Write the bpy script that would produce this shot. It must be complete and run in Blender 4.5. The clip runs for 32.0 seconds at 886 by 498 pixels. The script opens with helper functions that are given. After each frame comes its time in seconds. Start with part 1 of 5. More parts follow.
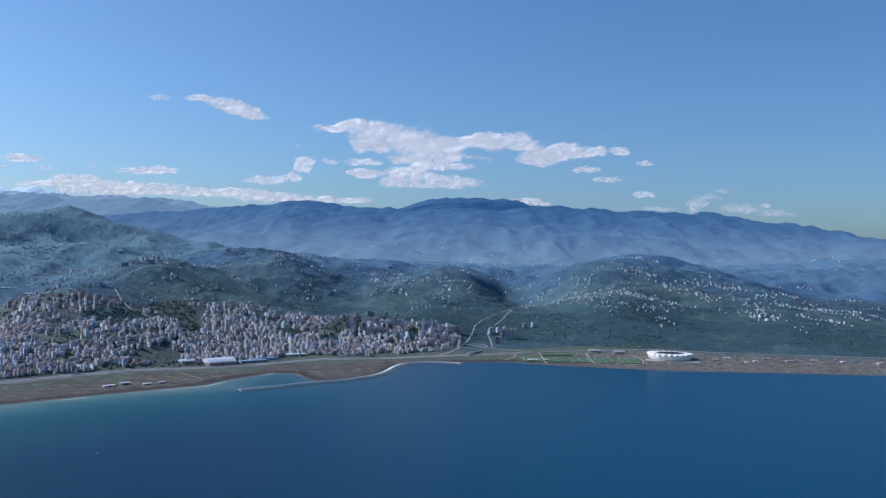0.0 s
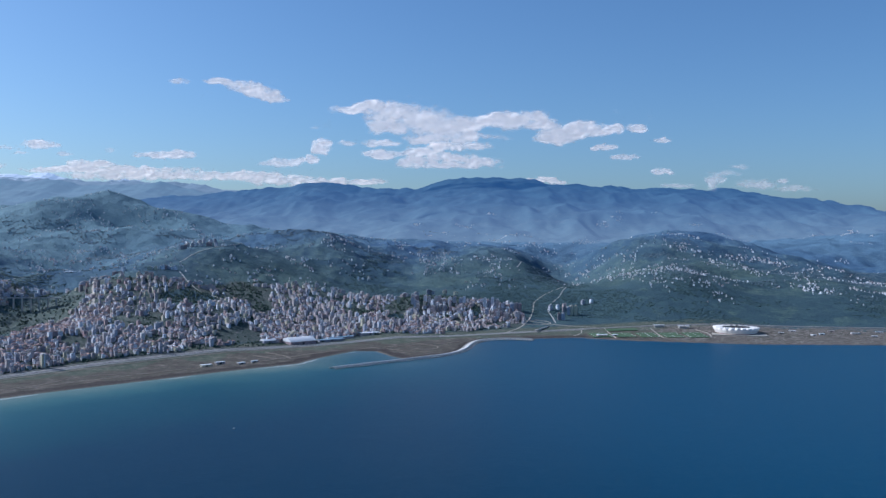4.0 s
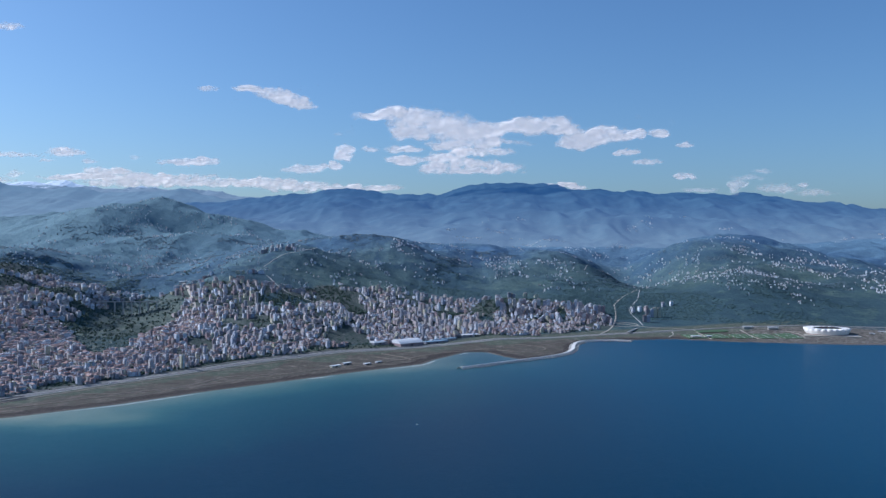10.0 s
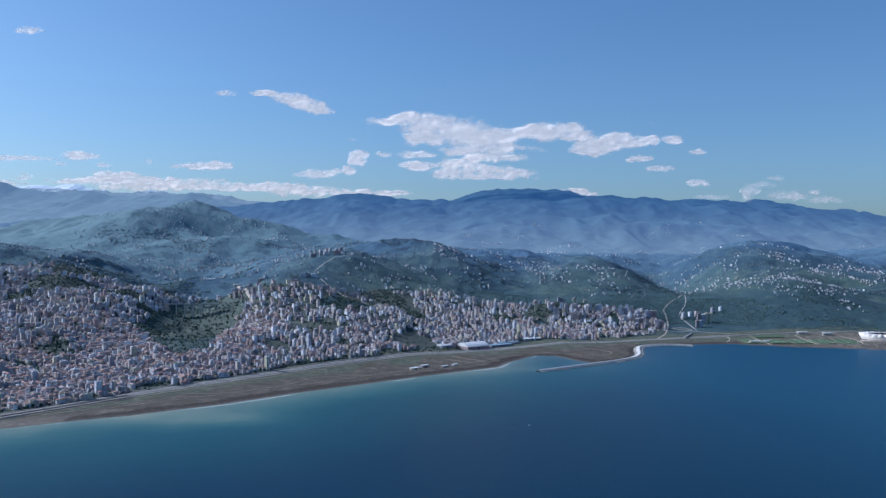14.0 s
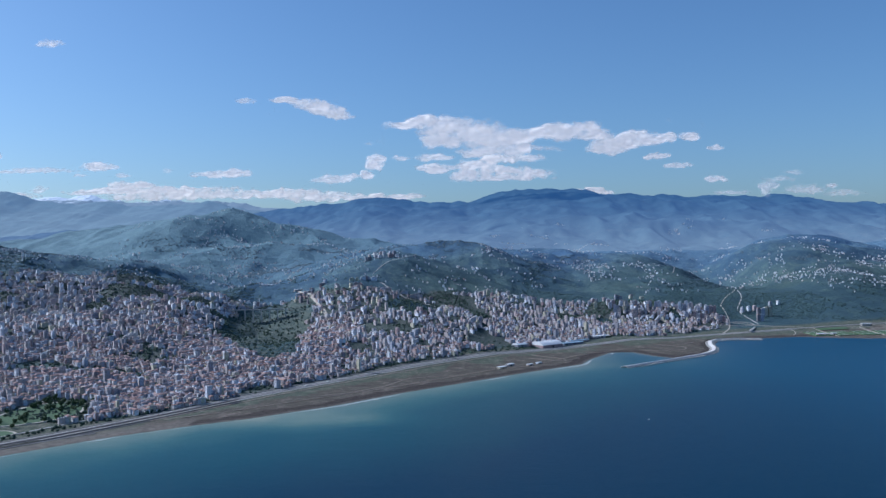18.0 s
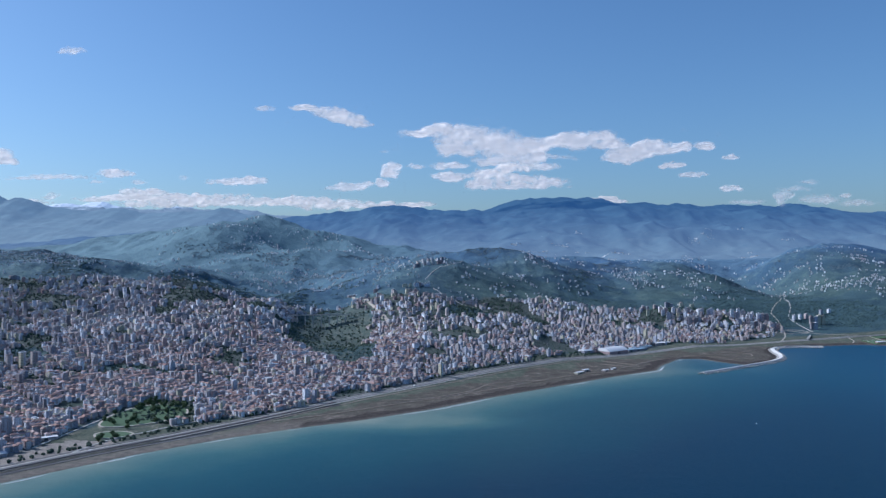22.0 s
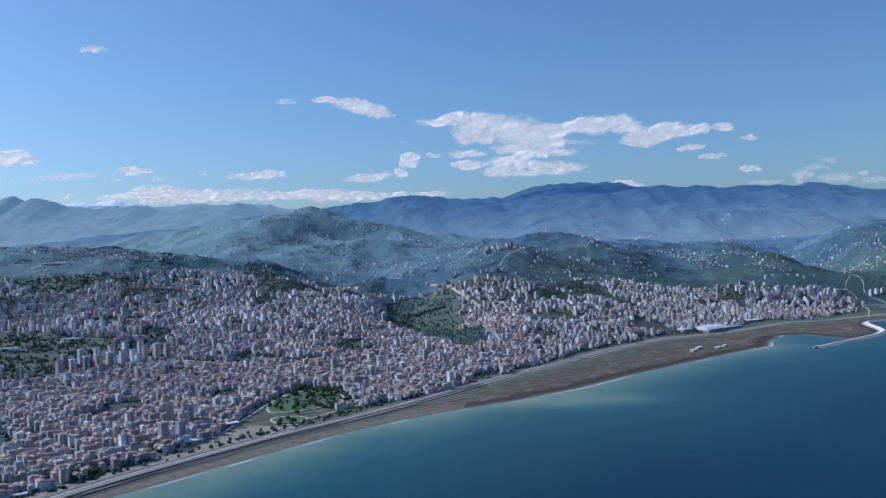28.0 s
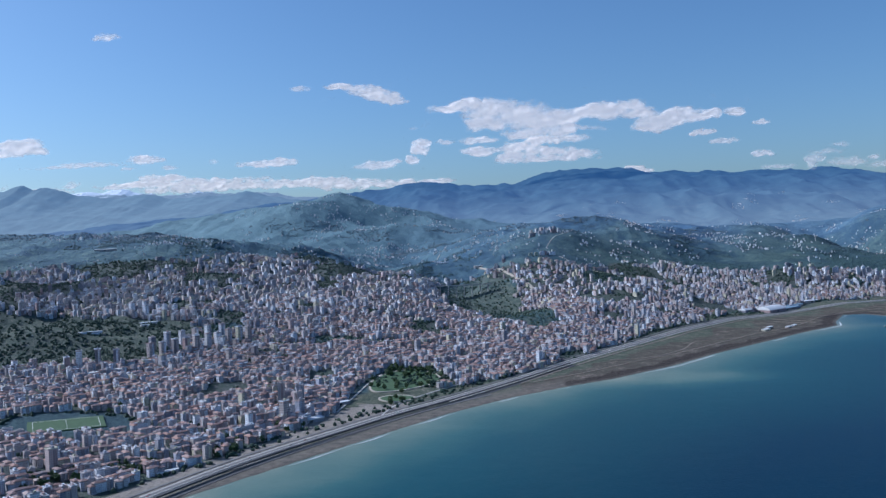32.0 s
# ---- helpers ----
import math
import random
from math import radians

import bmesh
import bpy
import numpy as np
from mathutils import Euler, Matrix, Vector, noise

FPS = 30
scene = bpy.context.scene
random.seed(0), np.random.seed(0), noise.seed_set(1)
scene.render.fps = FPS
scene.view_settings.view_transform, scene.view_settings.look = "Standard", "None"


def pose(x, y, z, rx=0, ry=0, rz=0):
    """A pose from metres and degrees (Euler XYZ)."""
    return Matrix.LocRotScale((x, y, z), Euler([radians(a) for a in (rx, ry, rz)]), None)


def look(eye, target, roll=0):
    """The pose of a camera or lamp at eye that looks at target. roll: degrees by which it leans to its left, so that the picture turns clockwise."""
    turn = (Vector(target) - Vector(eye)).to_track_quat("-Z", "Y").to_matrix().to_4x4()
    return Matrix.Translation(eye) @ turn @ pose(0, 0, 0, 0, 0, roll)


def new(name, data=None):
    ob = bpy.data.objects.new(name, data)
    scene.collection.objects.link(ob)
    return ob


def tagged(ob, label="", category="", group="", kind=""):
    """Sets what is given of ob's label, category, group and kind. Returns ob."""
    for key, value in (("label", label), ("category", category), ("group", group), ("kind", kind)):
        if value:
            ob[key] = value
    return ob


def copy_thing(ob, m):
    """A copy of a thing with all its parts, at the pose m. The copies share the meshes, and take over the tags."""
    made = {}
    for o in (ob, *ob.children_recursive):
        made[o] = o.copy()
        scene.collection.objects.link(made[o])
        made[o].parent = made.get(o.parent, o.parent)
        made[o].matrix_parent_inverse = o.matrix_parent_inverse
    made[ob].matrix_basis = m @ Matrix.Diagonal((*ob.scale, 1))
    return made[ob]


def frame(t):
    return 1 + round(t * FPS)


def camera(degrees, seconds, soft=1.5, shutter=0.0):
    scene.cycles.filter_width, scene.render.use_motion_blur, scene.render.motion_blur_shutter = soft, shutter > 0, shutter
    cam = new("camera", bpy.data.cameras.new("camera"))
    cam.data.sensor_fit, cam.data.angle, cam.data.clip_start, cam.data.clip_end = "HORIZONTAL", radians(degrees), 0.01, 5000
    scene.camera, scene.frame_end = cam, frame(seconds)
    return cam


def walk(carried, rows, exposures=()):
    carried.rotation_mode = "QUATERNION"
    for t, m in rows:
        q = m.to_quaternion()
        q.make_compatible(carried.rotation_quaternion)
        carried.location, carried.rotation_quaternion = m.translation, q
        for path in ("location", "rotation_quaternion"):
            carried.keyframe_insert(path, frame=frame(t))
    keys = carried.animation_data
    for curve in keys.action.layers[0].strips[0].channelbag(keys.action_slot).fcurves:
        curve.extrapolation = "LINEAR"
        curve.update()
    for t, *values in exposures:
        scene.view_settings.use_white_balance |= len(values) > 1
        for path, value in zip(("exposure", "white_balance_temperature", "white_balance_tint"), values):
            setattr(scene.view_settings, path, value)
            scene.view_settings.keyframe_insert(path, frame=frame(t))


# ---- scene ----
# seconds, place (1 unit = 10 m), heading to the left, pitch, lean
PATH = [
    (0, 0, 0, 52.6, 0.252, 0.322, 1.237),
    (0.5, -3.9, -0.58, 52.4, 0.382, 0.915, 1.291),
    (1, -7.79, -1.16, 52.2, 0.333, 1.777, 1.842),
    (1.5, -11.68, -1.74, 52.01, 0.194, 1.658, 2.698),
    (2, -15.56, -2.32, 51.83, 0.255, 0.818, 1.957),
    (2.5, -19.44, -2.9, 51.65, 0.372, -0.276, 1.212),
    (3, -23.31, -3.48, 51.48, 0.447, -0.932, 0.707),
    (3.5, -27.18, -4.06, 51.31, 0.595, -0.995, 0.48),
    (5.5, -42.58, -6.36, 50.69, 0.772, -0.591, 0.401),
    (6, -46.42, -6.93, 50.54, 0.818, -0.464, 0.255),
    (6.5, -50.25, -7.49, 50.4, 0.987, -0.766, -0.35),
    (7, -54.07, -8.06, 50.27, 0.928, -0.913, -0.405),
    (7.5, -57.89, -8.62, 50.13, 0.781, -0.785, -0.156),
    (8, -61.7, -9.18, 50.01, 0.681, -0.102, 0.815),
    (8.5, -65.51, -9.74, 49.88, 0.643, -0.343, 0.796),
    (9, -69.31, -10.29, 49.76, 0.9, -0.339, 0.5),
    (9.5, -73.11, -10.84, 49.64, 1.054, -0.592, 0.206),
    (10, -76.9, -11.39, 49.52, 1.051, -0.575, 0.184),
    (10.5, -80.68, -11.94, 49.41, 1.137, -0.54, 0.075),
    (11, -84.46, -12.48, 49.3, 1.114, -0.575, 0.343),
    (11.5, -88.24, -13.02, 49.19, 1.041, 0.393, 1.422),
    (12, -92, -13.55, 49.08, 1.051, 1.812, 1.948),
    (12.5, -95.76, -14.08, 48.98, 1.178, 1.057, 1.068),
    (13, -99.52, -14.61, 48.88, 1.32, 1.047, 0.822),
    (13.5, -103.27, -15.13, 48.78, 1.237, 0.493, 0.892),
    (14, -107.02, -15.65, 48.68, 1.153, -0.209, 0.476),
    (14.5, -110.75, -16.16, 48.58, 1.127, -1.265, 0.571),
    (16.5, -125.65, -18.16, 48.2, 1.2, -0.467, -0.281),
    (17, -129.36, -18.65, 48.11, 1.343, -0.543, -0.499),
    (17.5, -133.07, -19.13, 48.02, 1.522, -0.221, -0.81),
    (18, -136.76, -19.61, 47.93, 1.692, -0.04, -0.89),
    (18.5, -140.46, -20.08, 47.84, 1.768, -0.288, -0.965),
    (19, -144.14, -20.54, 47.75, 1.826, -0.468, -1.083),
    (19.5, -147.82, -21, 47.66, 1.92, -0.374, -1.35),
    (20, -151.5, -21.45, 47.57, 1.99, -0.531, -1.629),
    (20.5, -155.17, -21.9, 47.48, 2.035, -0.909, -1.618),
    (21, -158.83, -22.34, 47.39, 2.062, -1.268, -1.73),
    (21.5, -162.49, -22.77, 47.3, 2.067, -1.115, -1.405),
    (22, -166.14, -23.2, 47.2, 1.938, 0.519, -0.595),
    (22.5, -169.79, -23.62, 47.11, 1.999, 0.387, -0.78),
    (23, -173.43, -24.03, 47.01, 1.942, 0.176, -0.915),
    (23.5, -177.07, -24.43, 46.92, 1.923, -0.212, -1.365),
    (24, -180.7, -24.83, 46.82, 2.07, -0.311, -1.779),
    (24.5, -184.32, -25.22, 46.72, 2.014, 0.096, -1.647),
    (25, -187.94, -25.6, 46.62, 2.099, -0.156, -1.811),
    (25.5, -191.55, -25.97, 46.52, 2.153, -0.048, -1.848),
    (27.5, -205.94, -27.38, 46.08, 2.284, -0.019, -2.308),
    (28, -209.53, -27.71, 45.97, 2.248, -0.158, -2.19),
    (28.5, -213.1, -28.03, 45.85, 2.254, -0.502, -2.184),
    (29, -216.68, -28.34, 45.73, 2.297, -0.644, -2.436),
    (29.5, -220.24, -28.64, 45.6, 2.328, -0.286, -2.253),
    (30, -223.8, -28.94, 45.48, 2.362, -0.503, -2.383),
    (30.5, -227.36, -29.22, 45.35, 2.303, -0.537, -2.353),
    (31, -230.91, -29.5, 45.21, 2.283, -0.79, -2.32),
    (31.5, -234.45, -29.76, 45.07, 2.27, -0.718, -2.304),
    (32, -237.99, -30.01, 44.93, 2.36, -0.976, -2.57),
]


def aimed(x, y, z, yaw, pitch, lean):
    a, b = radians(yaw), radians(pitch)
    return look((x, y, z), (x - math.sin(a) * math.cos(b), y + math.cos(a) * math.cos(b), z + math.sin(b)), lean)


cam = camera(53.81, 32.0, soft=1.4)
walk(cam, [(row[0], aimed(*row[1:])) for row in PATH], [(0, 0.0, 5300, 11), (32, 0.0, 5300, 11)])

# ---- sky, sun ----
SUN_TO = Vector((-0.79, 0.20, 0.57)).normalized()
world = bpy.data.worlds.new("sky")
scene.world = world
world.use_nodes = True
wn, wl = world.node_tree.nodes, world.node_tree.links
sky = wn.new("ShaderNodeTexSky")
sky.sky_type, sky.sun_disc = "NISHITA", False
sky.sun_elevation = math.asin(SUN_TO.z)
sky.sun_rotation = math.atan2(SUN_TO.x, SUN_TO.y)
sky.altitude, sky.air_density, sky.dust_density, sky.ozone_density = 500, 1.0, 1.9, 4.0
wn["Background"].inputs["Strength"].default_value = 0.106
tint = wn.new("ShaderNodeMix")
tint.data_type, tint.blend_type = "RGBA", "MULTIPLY"
tint.inputs[0].default_value, tint.inputs[7].default_value = 1.0, (0.86, 0.955, 0.98, 1)
wl.new(sky.outputs["Color"], tint.inputs[6])
wl.new(tint.outputs[2], wn["Background"].inputs["Color"])
sun = new("sun", bpy.data.lights.new("sun", "SUN"))
sun.data.energy, sun.data.angle, sun.data.color = 5.0, radians(0.6), (1.0, 0.92, 0.84)
sun.matrix_world = look(SUN_TO * 900, (0, 0, 0))


# ---- materials ----
class Mat:
    """A node material with short helpers."""

    def __init__(self, name, rough=0.8, spec=0.3):
        self.m = bpy.data.materials.new(name)
        self.m.use_nodes = True
        self.t = self.m.node_tree
        self.b = self.t.nodes["Principled BSDF"]
        self.b.inputs["Roughness"].default_value = rough
        self.b.inputs["Specular IOR Level"].default_value = spec

    def n(self, kind, **kw):
        node = self.t.nodes.new("ShaderNode" + kind)
        for k, v in kw.items():
            node.inputs[k.replace("_", " ")].default_value = v
        return node

    def link(self, a, b):
        self.t.links.new(a, b)

    def attr(self, name):
        a = self.t.nodes.new("ShaderNodeAttribute")
        a.attribute_name = name
        return a

    def noise(self, scale, detail=4.0, rough=0.6, vec=None):
        n = self.n("TexNoise", Scale=scale, Detail=detail, Roughness=rough)
        if vec is None:
            vec = self.n("NewGeometry").outputs["Position"]
        self.link(vec, n.inputs["Vector"])
        return n.outputs["Fac"]

    def ramp(self, fac, stops, flat=False):
        r = self.n("ValToRGB")
        e = r.color_ramp.elements
        r.color_ramp.interpolation = "CONSTANT" if flat else "LINEAR"
        while len(e) < len(stops):
            e.new(0.5)
        for el, (p, c) in zip(e, stops):
            el.position, el.color = p, (*c, 1)
        self.link(fac, r.inputs["Fac"])
        return r.outputs["Color"]

    def rise(self, fac, lo, hi):
        r = self.n("MapRange", From_Min=lo, From_Max=hi)
        self.link(fac, r.inputs["Value"])
        return r.outputs["Result"]

    def mix(self, fac, a, b, mode="MIX"):
        m = self.t.nodes.new("ShaderNodeMix")
        m.data_type, m.blend_type = "RGBA", mode
        for v, k in ((fac, 0), (a, 6), (b, 7)):
            if isinstance(v, (int, float)):
                m.inputs[k].default_value = v
            elif isinstance(v, tuple):
                m.inputs[k].default_value = (*v, 1)
            else:
                self.link(v, m.inputs[k])
        return m.outputs[2]

    def math(self, op, a, b=0.5):
        m = self.t.nodes.new("ShaderNodeMath")
        m.operation = op
        for v, k in ((a, 0), (b, 1)):
            if isinstance(v, (int, float)):
                m.inputs[k].default_value = v
            else:
                self.link(v, m.inputs[k])
        return m.outputs[0]

    def bump(self, fac, strength, distance):
        b = self.n("Bump", Strength=strength, Distance=distance)
        self.link(fac, b.inputs["Height"])
        self.link(b.outputs["Normal"], self.b.inputs["Normal"])

    def colour(self, c):
        if isinstance(c, tuple):
            self.b.inputs["Base Color"].default_value = (*c, 1)
        else:
            self.link(c, self.b.inputs["Base Color"])
        return self.m


def plain(name, c, rough=0.8, spec=0.3, scale=0.6, spread=0.25):
    """A worn surface of one paint: grain and stains at two sizes."""
    m = Mat(name, rough, spec)
    dark = tuple(v * (1 - spread) for v in c)
    light = tuple(min(0.85, v * (1 + spread)) for v in c)
    f = m.math("ADD", m.math("MULTIPLY", m.noise(scale), 0.6), m.math("MULTIPLY", m.noise(scale * 9), 0.4))
    return m.colour(m.ramp(f, [(0.3, dark), (0.7, light)]))


def facade_material(name, tints, single, pane_half=0.22):
    """Rendered house walls with rows of windows; one tint a building."""
    m = Mat(name, 0.75, 0.3)
    pick = m.n("ObjectInfo").outputs["Random"] if single else m.n("NewGeometry").outputs["Random Per Island"]
    wall = m.ramp(pick, [(i / len(tints), c) for i, c in enumerate(tints)], True)
    wall = m.mix(m.math("MULTIPLY", m.noise(0.9), 0.22), wall, (0.34, 0.32, 0.31))
    uv = m.n("UVMap").outputs["UV"]
    sep = m.n("SeparateXYZ")
    m.link(uv, sep.inputs[0])
    gu = m.math("FRACT", m.math("MULTIPLY", sep.outputs[0], 3.1))
    gv = m.math("FRACT", m.math("MULTIPLY", sep.outputs[1], 3.333))
    wu = m.math("LESS_THAN", m.math("ABSOLUTE", m.math("SUBTRACT", gu, 0.5)), pane_half)
    wv = m.math("LESS_THAN", m.math("ABSOLUTE", m.math("SUBTRACT", gv, 0.55)), 0.22)
    pane = m.math("MULTIPLY", wu, wv)
    c = m.mix(pane, wall, (0.055, 0.065, 0.08))
    m.link(m.rise(pane, 0, 2.2), m.b.inputs["Specular IOR Level"])
    return m.colour(c)


def roof_material(name, tints, single):
    m = Mat(name, 0.8, 0.25)
    pick = m.n("ObjectInfo").outputs["Random"] if single else m.n("NewGeometry").outputs["Random Per Island"]
    c = m.ramp(pick, [(i / len(tints), t) for i, t in enumerate(tints)], True)
    return m.colour(m.mix(m.math("MULTIPLY", m.noise(2.2, 5), 0.5), c, (0.17, 0.14, 0.13)))


TINTS = [(0.58, 0.56, 0.56), (0.40, 0.37, 0.36), (0.58, 0.49, 0.42), (0.42, 0.29, 0.26), (0.78, 0.77, 0.76), (0.30, 0.29, 0.31),
         (0.38, 0.37, 0.38), (0.58, 0.47, 0.41), (0.64, 0.57, 0.38), (0.48, 0.48, 0.51), (0.52, 0.44, 0.38), (0.66, 0.62, 0.57), (0.82, 0.81, 0.79), (0.28, 0.24, 0.23), (0.84, 0.82, 0.78), (0.60, 0.46, 0.40)]
WHITES = [(0.82, 0.84, 0.88), (0.80, 0.80, 0.82), (0.84, 0.86, 0.90), (0.80, 0.77, 0.74), (0.84, 0.86, 0.89)]
TILES = [(0.32, 0.20, 0.175), (0.38, 0.26, 0.23), (0.25, 0.165, 0.15), (0.40, 0.31, 0.29), (0.30, 0.21, 0.20), (0.36, 0.22, 0.18)]
FLATS = [(0.36, 0.35, 0.35), (0.48, 0.47, 0.47), (0.30, 0.29, 0.31), (0.50, 0.45, 0.41), (0.72, 0.72, 0.73), (0.40, 0.25, 0.20), (0.58, 0.57, 0.56)]
# Shifts every wall tint towards blue: town haze put into the colour.
TINTS = [(a * 0.90, b * 0.96, min(0.86, c * 1.08)) for a, b, c in TINTS]
M_WALL = {k: facade_material("house_render", TINTS, k) for k in (True, False)}
M_WHITE = {k: facade_material("villa_render", WHITES, k, 0.12) for k in (True, False)}
M_TILE = {k: roof_material("roof_tiles", TILES, k) for k in (True, False)}
M_FLAT = {k: roof_material("flat_roof", FLATS, k) for k in (True, False)}
M_CONC = plain("concrete", (0.46, 0.44, 0.41))
M_PALE = plain("pale_concrete", (0.66, 0.64, 0.61), spread=0.12)
M_ROCK = plain("mole_rock", (0.46, 0.45, 0.42), scale=0.9, spread=0.5)
M_ASPH = plain("asphalt", (0.17, 0.165, 0.16), scale=0.5)
M_PATH = plain("pale_gravel", (0.42, 0.38, 0.32))
M_DIRT = plain("dirt", (0.25, 0.21, 0.17), scale=0.5, spread=0.4)
M_SHELL = plain("white_membrane", (0.80, 0.76, 0.71), 0.5, 0.4, spread=0.05)
M_METAL = plain("white_sheet_roof", (0.66, 0.67, 0.68), 0.5, 0.4, spread=0.1)
M_BLUE = plain("blue_sheet_roof", (0.25, 0.36, 0.46), 0.5, 0.4, spread=0.1)
M_TURF = plain("mown_turf", (0.065, 0.115, 0.055), scale=1.2, spread=0.3)
M_LINE = plain("white_paint", (0.75, 0.75, 0.73), spread=0.05)
M_FOAM = plain("sea_foam", (0.72, 0.74, 0.74), spread=0.1)
M_BARK = plain("bark", (0.12, 0.09, 0.06))
M_GLASS = plain("dark_glass", (0.04, 0.05, 0.06), 0.2, 0.6)
M_DARK = plain("dark_stone_wall", (0.075, 0.075, 0.08), scale=1.0)


def leaf_material(name, a, b, islands):
    m = Mat(name, 0.75, 0.2)
    pick = m.n("NewGeometry").outputs["Random Per Island"] if islands else m.n("ObjectInfo").outputs["Random"]
    c = m.mix(pick, a, b)
    c = m.mix(m.rise(m.noise(3.0, 5), 0.35, 0.7), c, tuple(v * 0.65 for v in a))
    m.bump(m.noise(6.0, 3), 0.6, 0.3)
    return m.colour(c)


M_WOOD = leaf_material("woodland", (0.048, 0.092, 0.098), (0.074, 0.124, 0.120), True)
# The same woodland with distance haze put into its leaf colour.
M_WOOD_HAZED = leaf_material("upland_woodland", (0.125, 0.172, 0.205), (0.155, 0.208, 0.228), True)
M_GROVE = leaf_material("town_trees", (0.036, 0.068, 0.052), (0.062, 0.098, 0.066), True)
M_LEAF = leaf_material("tree_leaves", (0.040, 0.075, 0.030), (0.070, 0.105, 0.040), False)


# ---- terrain plan (1 unit = 10 m) ----
COAST = np.array([
    (-620, -420), (-400, -70), (-320, 85), (-292, 124), (-270, 156), (-249, 186), (-232, 205), (-216, 218), (-200, 229),
    (-179, 248), (-160, 270), (-143, 287), (-128, 302), (-112, 318), (-92, 336), (-87, 350), (-74, 374), (-64, 374),
    (-56, 358), (-48, 350), (-33, 363), (-26, 377), (-21, 400), (-14, 416), (-4, 422), (10, 426), (32, 431), (45, 425),
    (58, 420), (84, 415), (112, 410), (160, 411), (205, 410), (300, 412), (600, 425), (1500, 470)], float)
HIGHWAY = np.array([
    (-420, -60), (-330, 66), (-299, 122), (-290, 141), (-282, 155), (-272, 170), (-261, 187), (-249, 202), (-231, 227),
    (-212, 255), (-188, 287), (-159, 324), (-126, 360), (-84, 396), (-40, 424), (0, 446), (40, 462), (110, 472),
    (220, 464), (400, 468), (900, 500)], float)
# centre, reach along x and y, height
COAST_HILLS = [
    (-400, 300, 50, 40, 1), (-200, 350, 50, 30, 5), (-330, 390, 60, 50, 5.9), (-273, 400, 24, 24, 6.7),
    (-230, 400, 40, 30, -2.4), (-240, 415, 16, 50, -6.6), (-157, 418, 24, 24, 6.9), (-330, 440, 40, 40, 1.7),
    (-205, 470, 30, 34, 12.1), (-260, 470, 24, 40, -4), (156, 482, 50, 16, -1.6), (-120, 500, 40, 40, 7),
    (-396, 505, 55, 48, 3.4), (-35, 505, 22, 18, 4.2), (95, 545, 38, 34, 8.8), (-480, 560, 70, 60, 12.3),
]
TOWN_HILLS = [
    (330, 560, 80, 70, -4.7), (-20, 560, 40, 40, 7.7), (-100, 560, 45, 45, -1.8), (200, 560, 60, 50, 5.2),
    (-193, 562, 45, 42, 20), (-289, 590, 26, 40, -14.3), (-330, 600, 40, 60, -3.7), (120, 600, 50, 40, 6),
    (-600, 600, 60, 60, 16.3), (-100, 620, 40, 30, 5.4), (54, 628, 20, 36, -2.4), (-420, 640, 50, 50, 1.2),
    (18, 648, 28, 40, 9.2), (-110, 668, 34, 34, 1.4), (-192, 672, 24, 34, -4.9), (-146, 672, 55, 48, 18.1),
]
BACK_HILLS = [
    (-300, 690, 40, 40, -9.4), (-10, 700, 30, 30, 2.7), (131, 705, 40, 40, 7.2), (60, 720, 22, 60, -22.1),
    (-316, 722, 36, 34, 16.4), (-50, 725, 45, 45, 1.1), (-317, 748, 22, 20, 2.8), (-448, 758, 30, 26, -2),
    (300, 760, 80, 80, -4.2), (-240, 760, 50, 40, 4.9), (-408, 785, 34, 34, 17), (450, 800, 120, 120, -14.4),
    (130, 800, 36, 36, 9.1), (240, 800, 40, 50, -1.8), (350, 800, 55, 55, -10.4), (185, 826, 80, 60, 20.1),
]
UPLAND_HILLS = [
    (105, 826, 34, 40, -22.7), (-450, 830, 60, 60, 20.9), (-180, 860, 90, 80, 10.7), (-300, 860, 60, 50, 8.1),
    (-440, 870, 34, 40, -7.9), (-560, 880, 40, 50, 6.1), (-378, 890, 70, 60, 35.5), (-388, 890, 20, 30, 12.2),
    (-330, 900, 40, 40, -1.5), (-250, 900, 50, 50, 3.4), (-474, 955, 45, 45, 17.2), (-540, 1010, 85, 80, 33.6),
    (-760, 1050, 140, 120, 21.8), (520, 1060, 120, 100, 20.7),
]
TOWN_HILLS += [(-248, 438, 10, 24, -1.4), (-222, 372, 9, 30, -2.0)]
HILLS = np.array(COAST_HILLS + TOWN_HILLS + BACK_HILLS + UPLAND_HILLS, float)


def to_line(p, line):
    """The distance of points from a line of corners."""
    best = np.full(len(p), 1e9)
    for a, b in zip(line[:-1], line[1:]):
        v = b - a
        t = np.clip(((p - a) @ v) / (v @ v), 0, 1)
        best = np.minimum(best, np.hypot(*(p - a - t[:, None] * v).T))
    return best


def within(p, corners):
    corners = np.asarray(corners, float)
    p, inside = np.asarray(p, float), np.zeros(len(p), bool)
    for a, b in zip(corners, np.roll(corners, -1, 0)):
        if a[1] == b[1]:
            continue
        cut = (a[1] > p[:, 1]) != (b[1] > p[:, 1])
        inside ^= cut & (p[:, 0] < (b[0] - a[0]) * (p[:, 1] - a[1]) / (b[1] - a[1]) + a[0])
    return inside


LAND = np.vstack([COAST, [(1500, 6000), (-4000, 6000), (-4000, -420)]])
SEAWARD = np.vstack([HIGHWAY, COAST[::-1]])


def inland(p):
    return np.where(within(p, LAND), 1, -1) * to_line(p, COAST)


LATTICE = np.random.RandomState(7).rand(256, 256)


